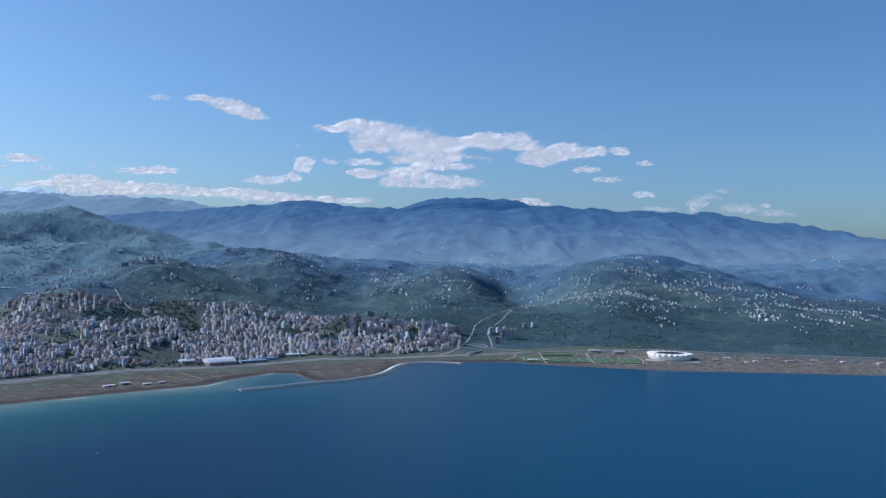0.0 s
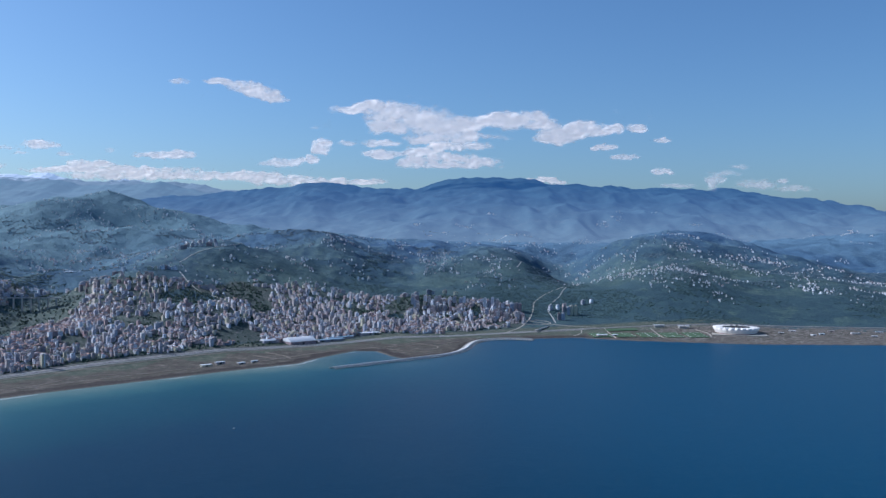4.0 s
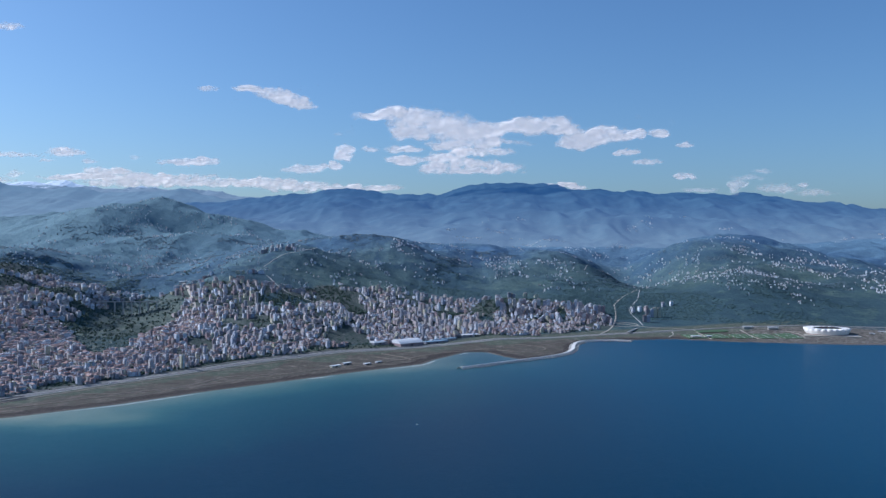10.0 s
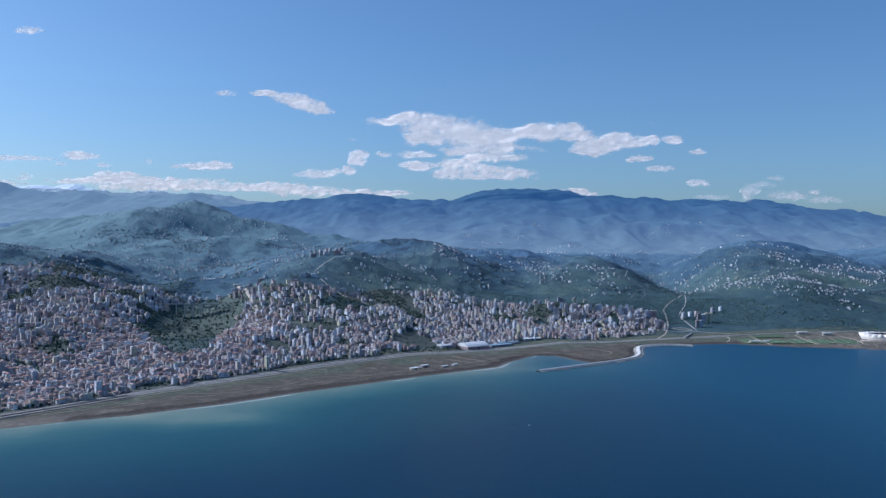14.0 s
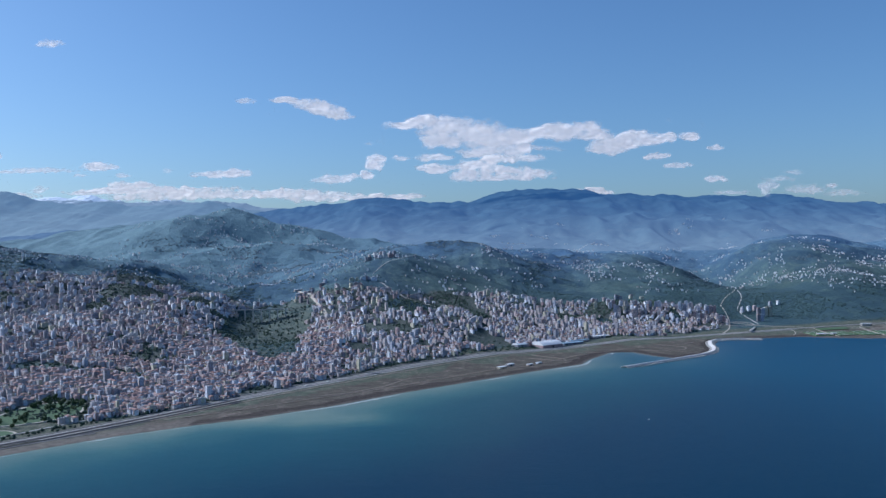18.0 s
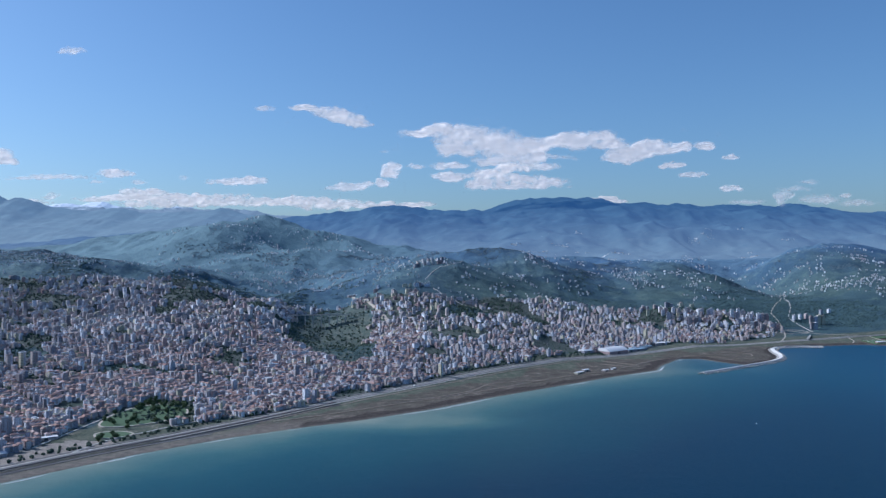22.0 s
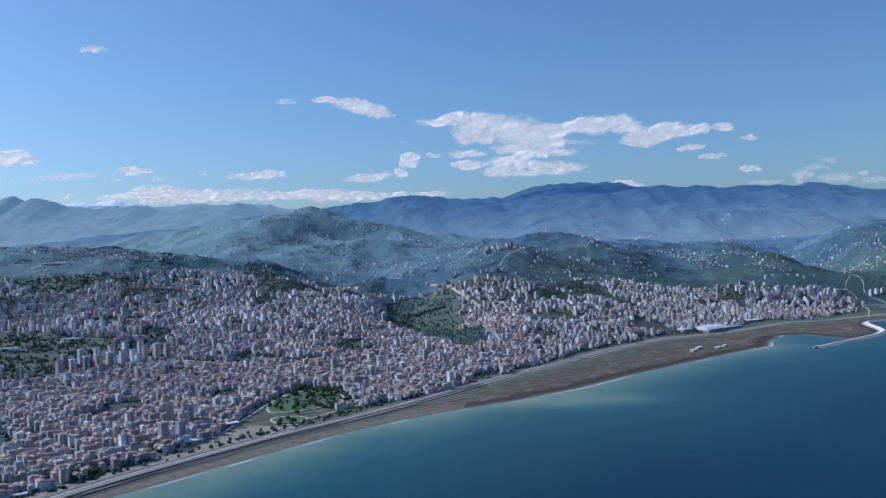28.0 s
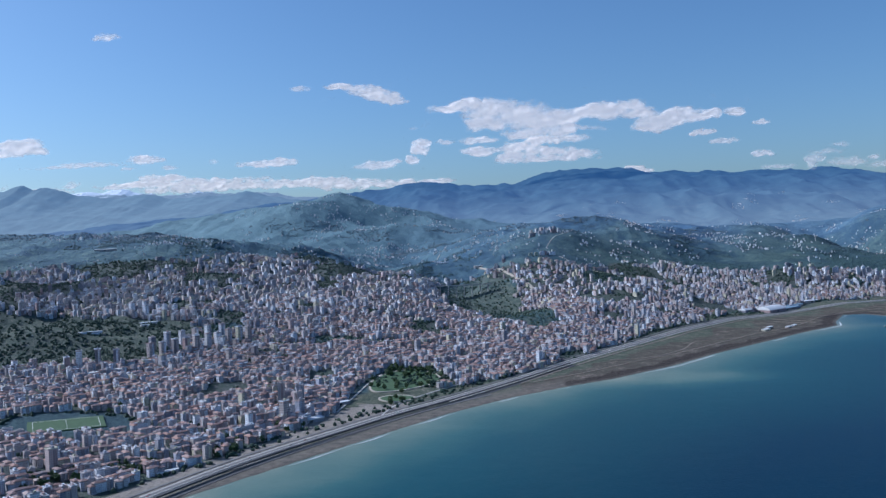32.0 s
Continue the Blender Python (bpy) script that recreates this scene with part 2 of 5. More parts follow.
def value_noise(x, y):
    xi, yi = np.floor(x).astype(int), np.floor(y).astype(int)
    fx, fy = x - xi, y - yi
    fx, fy = fx * fx * (3 - 2 * fx), fy * fy * (3 - 2 * fy)
    g = lambda i, j: LATTICE[(xi + i) % 256, (yi + j) % 256]
    return (g(0, 0) * (1 - fx) + g(1, 0) * fx) * (1 - fy) + (g(0, 1) * (1 - fx) + g(1, 1) * fx) * fy


def fbm(x, y, octaves=4):
    s, a, total = 0, 1.0, 0
    for k in range(octaves):
        s, total = s + a * value_noise(x + 17.3 * k, y + 9.1 * k), total + a
        x, y, a = x * 2.03, y * 2.03, a * 0.5
    return s / total


def ridged(x, y, octaves=4):
    s, a, total = 0, 1.0, 0
    for k in range(octaves):
        s, total = s + a * (1 - np.abs(2 * value_noise(x + 31.7 * k, y + 5.3 * k) - 1)), total + a
        x, y, a = x * 2.1, y * 2.1, a * 0.5
    return s / total


def height(x, y, d=None):
    """The land's height."""
    p = np.stack([x, y], -1).astype(float)
    d = inland(p) if d is None else d
    e = np.clip(d - 22, 0, 300)
    z = 0.15 + 0.02 * np.clip(d, 0, 22) + 0.055 * e + 0.00022 * e * e
    rise = np.clip((d - 30) / 50, 0, 1)
    for cx, cy, rx, ry, h in HILLS:
        z = z + rise * h * np.exp(-0.5 * (((x - cx) / rx) ** 2 + ((y - cy) / ry) ** 2))
    rough = np.clip((d - 60) / 160, 0, 1)
    z = z + rough * (11 * (ridged(x / 80, y / 80) - 0.62) + 5 * (fbm(x / 26, y / 26, 3) - 0.5) + 2.4 * (ridged(x / 33 + 50, y / 38, 3) - 0.6) + 1.0 * (ridged(x / 15, y / 17 + 20, 3) - 0.6))
    return np.where(d > 0, np.maximum(z, 0.12), np.maximum(-1.5, 0.12 + 0.35 * d))


def ground_at(x, y):
    return float(height(np.array([float(x)]), np.array([float(y)]))[0])


# ---- mesh helpers ----
def mesh_of(name, verts, faces, mats, index=None, uv=None, smooth=False):
    """A mesh from arrays; all faces have the same number of corners, or faces is a list of such arrays."""
    groups = faces if isinstance(faces, list) else [faces]
    me = bpy.data.meshes.new(name)
    verts = np.asarray(verts, np.float32)
    me.vertices.add(len(verts))
    me.vertices.foreach_set("co", verts.ravel())
    sizes = np.concatenate([np.full(len(g), g.shape[1]) for g in groups])
    loops = np.concatenate([np.asarray(g).ravel() for g in groups]).astype(np.int32)
    me.loops.add(len(loops))
    me.loops.foreach_set("vertex_index", loops)
    me.polygons.add(len(sizes))
    me.polygons.foreach_set("loop_start", np.r_[0, np.cumsum(sizes)[:-1]].astype(np.int32))
    me.polygons.foreach_set("loop_total", sizes.astype(np.int32))
    for m in mats:
        me.materials.append(m)
    if index is not None:
        me.polygons.foreach_set("material_index", np.asarray(index, np.int32))
    if uv is not None:
        me.uv_layers.new(name="UVMap").data.foreach_set("uv", np.asarray(uv, np.float32).ravel())
    me.polygons.foreach_set("use_smooth", np.full(len(sizes), smooth))
    me.update(calc_edges=True)
    me.validate()
    return me


def part(name, me, parent, label=""):
    ob = new(name, me)
    ob.parent = parent
    if label:
        ob["label"] = label
    return ob


def thing(name, m, label, category, group="", kind=""):
    ob = new(name)
    ob.empty_display_size = 0.5
    ob.matrix_basis = m
    return tagged(ob, label, category, group, kind)


def grid_faces(nu, nv):
    i = np.arange(nu * nv).reshape(nu, nv)
    return np.stack([i[:-1, :-1], i[1:, :-1], i[1:, 1:], i[:-1, 1:]], -1).reshape(-1, 4)


def float_layer(me, name, values):
    me.attributes.new(name, "FLOAT", "POINT").data.foreach_set("value", np.asarray(values, np.float32))


def ribbon(line, half, lift, name, mat, z_of=None):
    """A strip of road laid on the land along a line; half: half its width."""
    line = np.asarray(line, float)
    pts = [line[0]]
    for a, b in zip(line[:-1], line[1:]):
        n = max(1, int(np.hypot(*(b - a)) / 4))
        pts += [a + (b - a) * k / n for k in range(1, n + 1)]
    pts = np.array(pts)
    for _ in range(3):
        pts[1:-1] = (pts[:-2] + 2 * pts[1:-1] + pts[2:]) / 4
    t = np.gradient(pts, axis=0)
    t /= np.hypot(*t.T)[:, None]
    side = np.stack([-t[:, 1], t[:, 0]], -1)
    rows = []
    zc = z_of(pts) if z_of else height(pts[:, 0], pts[:, 1])
    for off, dz in ((half, -0.25), (half, 0), (-half, 0), (-half, -0.25)):
        q = pts + side * off
        z = np.maximum(zc, height(q[:, 0], q[:, 1])) if z_of is None else zc
        rows.append(np.c_[q, z + lift + dz])
    v = np.stack(rows, 1).reshape(-1, 3)
    return mesh_of(name, v, grid_faces(len(pts), 4)[:, ::-1], [mat])


# ---- ground ----
def ground_material():
    m = Mat("land", 0.9, 0.2)
    wild = m.noise(0.055, 6, 0.62)
    fine = m.noise(0.5, 6, 0.78)
    grass = m.ramp(fine, [(0.34, (0.038, 0.070, 0.086)), (0.5, (0.062, 0.107, 0.110)), (0.60, (0.092, 0.136, 0.120)), (0.68, (0.160, 0.176, 0.158))])
    wood = m.ramp(m.noise(0.9, 4, 0.7), [(0.3, (0.033, 0.068, 0.088)), (0.7, (0.055, 0.098, 0.112))])
    green = m.mix(m.rise(m.math("ADD", wild, m.math("ADD", m.math("MULTIPLY", m.attr("wood").outputs["Fac"], 0.5), m.math("MULTIPLY", m.math("SUBTRACT", m.noise(0.35, 6, 0.7), 0.5), 0.55))), 0.68, 0.73), grass, wood)
    plot = m.t.nodes.new("ShaderNodeTexVoronoi")
    plot.inputs["Scale"].default_value = 0.16
    m.link(m.n("NewGeometry").outputs["Position"], plot.inputs["Vector"])
    shade = m.ramp(plot.outputs["Color"], [(0.0, (0.62, 0.70, 0.78)), (0.35, (0.85, 0.9, 0.92)), (0.6, (1.0, 1.0, 0.98)), (0.85, (1.35, 1.25, 1.1))])
    green = m.mix(0.75, green, m.mix(1.0, green, shade, "MULTIPLY"))
    patch = m.rise(m.math("ADD", m.math("MULTIPLY", m.noise(0.15, 5, 0.7), 0.7), m.math("MULTIPLY", m.noise(0.9, 4, 0.7), 0.3)), 0.485, 0.515)
    green = m.mix(m.math("MULTIPLY", patch, 0.5), green, m.mix(1.0, green, (1.26, 1.22, 1.14), "MULTIPLY"))
    bare = m.ramp(m.math("ADD", m.math("MULTIPLY", m.noise(0.16, 6, 0.75), 0.55), m.math("MULTIPLY", m.noise(0.9, 6, 0.75), 0.45)), [(0.39, (0.040, 0.033, 0.030)), (0.45, (0.092, 0.074, 0.062)), (0.49, (0.072, 0.074, 0.055)), (0.53, (0.108, 0.092, 0.076)), (0.57, (0.15, 0.126, 0.105)), (0.64, (0.26, 0.225, 0.19))])
    town = m.ramp(m.noise(0.7, 4, 0.7), [(0.36, (0.035, 0.062, 0.045)), (0.50, (0.060, 0.075, 0.062)), (0.60, (0.11, 0.108, 0.105)), (0.72, (0.24, 0.22, 0.21))])
    sand = m.ramp(m.noise(0.5, 4), [(0.3, (0.100, 0.090, 0.080)), (0.7, (0.205, 0.180, 0.150))])
    speck = m.rise(m.math("ADD", m.math("MULTIPLY", m.noise(1.5, 4, 0.65), 0.75), m.math("MULTIPLY", m.noise(0.22, 4, 0.6), 0.25)), 0.50, 0.56)
    green = m.mix(m.math("MULTIPLY", speck, 0.6), green, m.mix(1.0, green, (0.50, 0.56, 0.70), "MULTIPLY"))
    # Farther hills get blue haze mixed into their base colour, paler towards the sun.
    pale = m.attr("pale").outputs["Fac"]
    hazed = m.mix(patch, m.ramp(m.noise(0.8, 4, 0.7), [(0.35, (0.086, 0.152, 0.200)), (0.65, (0.114, 0.186, 0.230))]), m.ramp(m.noise(0.6, 5, 0.7), [(0.35, (0.106, 0.180, 0.226)), (0.65, (0.136, 0.212, 0.250))]))
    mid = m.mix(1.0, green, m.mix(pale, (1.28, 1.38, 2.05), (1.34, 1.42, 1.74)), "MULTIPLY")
    hazed = m.mix(1.0, hazed, m.mix(pale, (0.94, 1.0, 1.14), (1.10, 1.12, 1.05)), "MULTIPLY")
    hazed = m.mix(m.math("MULTIPLY", speck, 0.7), hazed, m.mix(1.0, hazed, (0.66, 0.70, 0.80), "MULTIPLY"))
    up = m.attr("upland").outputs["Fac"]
    c = m.mix(m.rise(up, 0.4, 1.0), m.mix(m.rise(up, 0.0, 0.45), green, mid), hazed)
    c = m.mix(m.attr("town").outputs["Fac"], c, town)
    lawn = m.ramp(m.math("ADD", m.math("MULTIPLY", m.noise(0.3, 5), 0.5), m.math("MULTIPLY", m.noise(1.3, 5), 0.5)), [(0.36, (0.045, 0.066, 0.050)), (0.48, (0.080, 0.098, 0.070)), (0.56, (0.125, 0.128, 0.098)), (0.64, (0.24, 0.225, 0.185))])
    c = m.mix(m.attr("verge").outputs["Fac"], c, lawn)
    c = m.mix(m.rise(m.math("ADD", m.attr("bare").outputs["Fac"], m.math("MULTIPLY", m.math("SUBTRACT", m.noise(0.4, 6, 0.75), 0.5), 1.6)), 0.4, 0.6), c, bare)
    c = m.mix(m.rise(m.math("ADD", m.attr("lip").outputs["Fac"], m.math("MULTIPLY", m.math("SUBTRACT", m.noise(0.8, 5, 0.7), 0.5), 2.0)), 0.45, 0.6), c, m.ramp(m.noise(0.6, 5, 0.7), [(0.35, (0.028, 0.023, 0.021)), (0.65, (0.066, 0.053, 0.045))]))
    c = m.mix(m.rise(m.math("ADD", m.attr("rubble").outputs["Fac"], m.math("MULTIPLY", m.math("SUBTRACT", m.noise(0.5, 6, 0.7), 0.5), 2.4)), 0.6, 0.9), c, m.ramp(m.noise(1.2, 5, 0.7), [(0.3, (0.17, 0.15, 0.13)), (0.7, (0.36, 0.33, 0.29))]))
    c = m.mix(m.attr("sand").outputs["Fac"], c, sand)
    m.bump(m.noise(0.8, 6, 0.75), 0.7, 0.9)
    return m.colour(c)


CITY = [(-420, -40), (-331, 82), (-303, 134), (-286, 160), (-276, 190), (-274, 226), (-250, 220), (-226, 240), (-203, 271), (-174, 314), (-142, 356),
        (-116, 384), (-74, 414), (-38, 440), (-8, 455), (8, 468), (6, 506), (-24, 516), (-60, 522), (-100, 512), (-146, 508), (-168, 486), (-196, 470), (-214, 468), (-236, 474),
        (-262, 470), (-292, 486), (-328, 506), (-354, 500), (-370, 440), (-436, 424), (-520, 400), (-640, 330), (-620, 60)]
WOODED = np.array([(-325, 284), (-309, 280), (-289, 290), (-269, 290), (-254, 286)], float)
GREEN_BELT = [(-450, 236), (-430, 300), (-378, 312), (-352, 309), (-345, 288), (-340, 262), (-346, 240), (-380, 232), (-430, 220)]
RAVINE = [(-264, 454), (-238, 472), (-223, 448), (-216, 412), (-206, 348), (-206, 322), (-219, 318), (-239, 354), (-258, 410)]
PARK = [(-273, 228), (-267, 250), (-253, 246), (-247, 228), (-256, 216), (-262, 197), (-270, 206)]


def ellipse_mask(p, cx, cy, rx, ry):
    return ((p[:, 0] - cx) / rx) ** 2 + ((p[:, 1] - cy) / ry) ** 2 < 1


def is_town(p):
    q = p + np.stack([fbm(p[:, 0] / 12, p[:, 1] / 12, 3) - 0.5, fbm(p[:, 0] / 12 + 40, p[:, 1] / 12, 3) - 0.5], -1) * 16 * np.clip((p[:, 1:] - 300) / 60, 0, 1)
    m = within(q, CITY) & ~within(q, RAVINE) & ~within(p, PARK) & (to_line(p, WOODED) > 2.5) & ~within(q, GREEN_BELT)
    for e in ((-338, 174, 17, 12), (-336, 298, 10, 10), (-294, 293, 10, 4), (-410, 262, 18, 10), (-168, 446, 14, 22), (-62, 470, 5, 8), (-18, 490, 3, 10), (-100, 492, 16, 6)):
        m &= ~ellipse_mask(p, *e)
    return m


def build_ground():
    az = np.radians(np.linspace(-64, 60, 860))
    r = 95 * (2050 / 95) ** (np.linspace(0, 1, 560))
    A, R = np.meshgrid(az, r, indexing="ij")
    x, y = (-120 + R * np.sin(A)).ravel(), (-20 + R * np.cos(A)).ravel()
    p = np.stack([x, y], -1)
    d = inland(p)
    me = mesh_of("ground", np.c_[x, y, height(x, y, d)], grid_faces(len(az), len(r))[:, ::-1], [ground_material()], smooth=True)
    between = within(p, SEAWARD) & (d > 0)
    town = is_town(p) & (d > 12)
    float_layer(me, "town", town * 0.85)
    reach = to_line(p, HIGHWAY)
    float_layer(me, "verge", (x < 130) * np.clip((d - 2) / 3, 0, 1) * np.maximum(np.maximum(np.clip((np.where(x < -200, 26, 13) - reach) / 3, 0, 1), between * (x > -240)), np.maximum(within(p, PARK), np.maximum(0.75 * within(p, GREEN_BELT), 0.6 * within(p, RAVINE)))) * ~town)
    wild = fbm(x / 14, y / 14, 4)
    float_layer(me, "bare", (between & (x > -228)) * np.clip((reach - 6) / 9 + (wild - 0.5) * 3.2, 0, 1))
    float_layer(me, "sand", np.clip((x > 122) * between * (fbm(x / 7, y / 4 + 3, 3) * 4 - 2.0), 0, 0.9) + np.clip(1.25 - d / np.where(x < -215, 9, 0.9), 0, 1))
    float_layer(me, "lip", between * (x > -222) * (x < 40) * np.clip(1.7 - np.abs(d - 3.0) / 2.4 + 2.4 * (fbm(x / 6, y / 6, 3) - 0.5), 0, 1))
    float_layer(me, "rubble", (between & (x > 24)) * np.clip((x - 24) / 90, 0.25, 0.62) + 1.2 * (~between & (x < -258) & (reach < np.where((y > 164) & (y < 200), 15, 8)) & (d > 0)))
    float_layer(me, "wood", np.clip(fbm(x / 42 + 9, y / 42, 4) * 2.4 - 0.8 + 0.5 * ((x > -20) & (d < 130)) + 0.7 * np.exp(-((x + 312) / 20) ** 2 - ((y - 714) / 20) ** 2), 0, 1))
    # Masks for the painted haze: its paler, sunward side and its depth inland.
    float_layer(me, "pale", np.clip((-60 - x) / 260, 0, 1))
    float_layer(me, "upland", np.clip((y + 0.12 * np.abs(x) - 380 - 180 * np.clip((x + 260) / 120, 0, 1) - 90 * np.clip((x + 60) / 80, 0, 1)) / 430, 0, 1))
    tagged(new("ground", me), "green hilly coastal land with woods and fields", "ground", kind="structure")


build_ground()


# ---- sea ----
def build_sea():
    gx = np.r_[np.linspace(-4600, -700, 26)[:-1], np.arange(-700, 320, 5), np.linspace(320, 4600, 26)]
    gy = np.r_[np.linspace(-4600, -200, 20)[:-1], np.arange(-200, 445, 5)]
    X, Y = np.meshgrid(gx, gy, indexing="ij")
    x, y = X.ravel(), Y.ravel()
    m = Mat("sea_water", 0.30, 0.12)
    m.b.inputs["IOR"].default_value = 1.33
    off = m.math("ADD", m.attr("shore").outputs["Fac"], m.math("MULTIPLY", m.math("SUBTRACT", m.noise(0.014, 5, 0.6), 0.5), 60))
    c = m.ramp(m.rise(off, -8, 116), [(0.0, (0.26, 0.28, 0.215)), (0.07, (0.125, 0.185, 0.155)), (0.17, (0.042, 0.112, 0.110)), (0.28, (0.013, 0.068, 0.084)), (0.46, (0.006, 0.048, 0.068)), (0.75, (0.002, 0.024, 0.050)), (1.0, (0.002, 0.022, 0.048))])
    m.colour(m.mix(m.attr("open").outputs["Fac"], c, (0.003, 0.046, 0.096)))
    m.bump(m.math("ADD", m.noise(1.6, 5, 0.65), m.noise(0.2, 3)), 0.25, 0.25)
    me = mesh_of("sea", np.c_[x, y, 0 * x], grid_faces(len(gx), len(gy)), [m.m])
    float_layer(me, "shore", np.maximum(0, -inland(np.stack([x, y], -1)))
                - 13 * np.exp(-((x + 172) / 24) ** 2 / 2 - ((y - 226) / 8) ** 2 / 2))
    float_layer(me, "open", 1 / (1 + np.exp(-(x + 0.35 * (y - 200) + 14) / 26)))
    tagged(new("sea", me), "calm blue sea, turquoise towards the beach", "sea", kind="structure")


build_sea()


# ---- far mountains ----
def range_height(X, Y, crest, y0, y1, low, rough, power=1.25, jag=10):
    """A mountain range: a crest of given heights with spurs that fall towards the coast."""
    crest = np.asarray(crest, float)
    V = (Y - y0) / (y1 - y0)
    top = np.interp(X, crest[:, 0], crest[:, 1]) + (fbm(X / 60, X * 0 + 3.3, 6) - 0.5) * rough * 0.2 + (ridged(X / 60, Y / 60, 3) - 0.62) * jag * np.clip(V, 0, 1) ** 5
    k = np.where(V < 1, V, 1 - 2.4 * (V - 1))
    sway = X + 90 * (fbm(X / 260, Y / 260 + 7, 3) - 0.5)
    spur = (ridged(sway / 300 + 4, Y / 480, 4) - 0.6) * rough * 0.8 * np.clip(4 * V * (1.02 - V), 0, 1) + (fbm(sway / 60, Y / 110, 5) - 0.5) * rough * 0.3 * np.clip(5 * V * (1.02 - V), 0, 1)
    return low + (top - low) * np.clip(k, 0, 1) ** power + spur


def range_mesh(name, crest, y0, y1, x0, x1, low, rough, mat, nx=420, ny=110, power=1.25, jag=10):
    X, Y = np.meshgrid(np.linspace(x0, x1, nx), y0 + (y1 - y0) * np.linspace(0, 1.25, ny), indexing="ij")
    Z = range_height(X, Y, crest, y0, y1, low, rough, power, jag)
    return mesh_of(name, np.c_[X.ravel(), Y.ravel(), Z.ravel()], grid_faces(nx, ny), [mat], smooth=True)


def far_material(name, cover, air, glow, snow=None, top=190):
    """Distant slopes; the blue air in front of them is put in as emission."""
    m = Mat(name, 0.95, 0.1)
    c = m.ramp(m.noise(0.016, 7, 0.68), [(0.3, tuple(v * 0.55 for v in cover)), (0.7, tuple(v * 1.35 for v in cover))])
    pos = m.n("SeparateXYZ")
    m.link(m.n("NewGeometry").outputs["Position"], pos.inputs[0])
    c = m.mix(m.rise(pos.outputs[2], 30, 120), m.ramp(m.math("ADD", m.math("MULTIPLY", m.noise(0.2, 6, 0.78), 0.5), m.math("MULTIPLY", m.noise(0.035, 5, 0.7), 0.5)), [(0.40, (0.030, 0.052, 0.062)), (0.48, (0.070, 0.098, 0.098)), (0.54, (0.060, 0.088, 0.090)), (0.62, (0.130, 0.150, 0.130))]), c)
    if snow:
        level = m.math("ADD", pos.outputs[2], m.math("MULTIPLY", m.noise(0.03, 6, 0.7), 110))
        c = m.mix(m.rise(level, snow, snow + 14), c, (0.50, 0.53, 0.57))
    m.colour(c)
    # haze glow: greyer and stronger low down, bluer and weaker above
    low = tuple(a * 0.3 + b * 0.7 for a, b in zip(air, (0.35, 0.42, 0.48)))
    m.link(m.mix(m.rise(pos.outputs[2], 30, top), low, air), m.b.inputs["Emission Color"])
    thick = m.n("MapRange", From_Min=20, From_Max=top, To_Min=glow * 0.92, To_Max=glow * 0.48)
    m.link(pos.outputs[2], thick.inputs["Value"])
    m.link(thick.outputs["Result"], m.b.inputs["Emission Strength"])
    return m.m


MAIN_CREST = [(-2400, 80), (-1500, 95), (-1000, 124), (-800, 150), (-634, 167), (-431, 187), (-368, 190), (-228, 175), (-142, 176), (-57, 200), (37, 209),
              (161, 205), (254, 193), (378, 190), (533, 184), (657, 180), (703, 186), (780, 173), (904, 158), (996, 147), (1058, 123), (1204, 114), (1500, 105), (2400, 90)]
EAST_CREST = [(-2600, 262), (-2219, 258), (-1912, 266), (-1840, 281), (-1800, 263), (-1758, 273), (-1698, 259), (-1648, 237), (-1507, 222), (-1385, 232), (-1306, 210), (-1205, 212), (-1105, 214), (-1044, 225), (-995, 215), (-886, 193), (-709, 154), (0, 90)]
SNOW_CREST = [(-2800, 315), (-2400, 298), (-2100, 290), (-1971, 300), (-1894, 297), (-1804, 306), (-1754, 288), (-1640, 273), (-1538, 276), (-1461, 282), (-1335, 271), (-1234, 267), (-1133, 258), (-1033, 241), (-833, 234), (-732, 247), (-669, 255), (-607, 239), (-434, 215), (-300, 190)]
MAIN_RANGE = (MAIN_CREST, 1180, 2400)
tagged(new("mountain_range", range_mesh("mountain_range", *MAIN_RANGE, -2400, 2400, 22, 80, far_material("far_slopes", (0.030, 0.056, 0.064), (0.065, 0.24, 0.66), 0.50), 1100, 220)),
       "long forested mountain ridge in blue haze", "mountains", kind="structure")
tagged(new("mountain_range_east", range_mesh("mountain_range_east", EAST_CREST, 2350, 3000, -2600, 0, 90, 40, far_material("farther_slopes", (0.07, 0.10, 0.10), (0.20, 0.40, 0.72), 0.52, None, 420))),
       "mountains behind the valley, pale blue by an added haze glow", "mountains", kind="structure")
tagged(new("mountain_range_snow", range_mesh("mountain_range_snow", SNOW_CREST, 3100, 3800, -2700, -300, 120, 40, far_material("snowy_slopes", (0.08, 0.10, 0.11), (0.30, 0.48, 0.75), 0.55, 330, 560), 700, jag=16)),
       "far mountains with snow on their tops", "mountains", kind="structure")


# ---- building kinds ----
def box_part(w, l, z0, z1, cx=0.0, cy=0.0, top=True):
    """Walls and top of a box as vertices, faces and a wall map in plan units."""
    x, y = w / 2, l / 2
    v = np.array([(sx * x + cx, sy * y + cy, z) for z in (z0, z1) for sx, sy in ((-1, -1), (1, -1), (1, 1), (-1, 1))])
    f = [(0, 1, 5, 4), (1, 2, 6, 5), (2, 3, 7, 6), (3, 0, 4, 7)]
    uv, u = [], 0.0
    for span in (w, l, w, l):
        uv += [(u, z0), (u + span, z0), (u + span, z1), (u, z1)]
        u += span
    if top:
        f.append((4, 5, 6, 7))
        uv += [(0.01, 0.01)] * 4
    return v, np.array(f), np.array(uv)


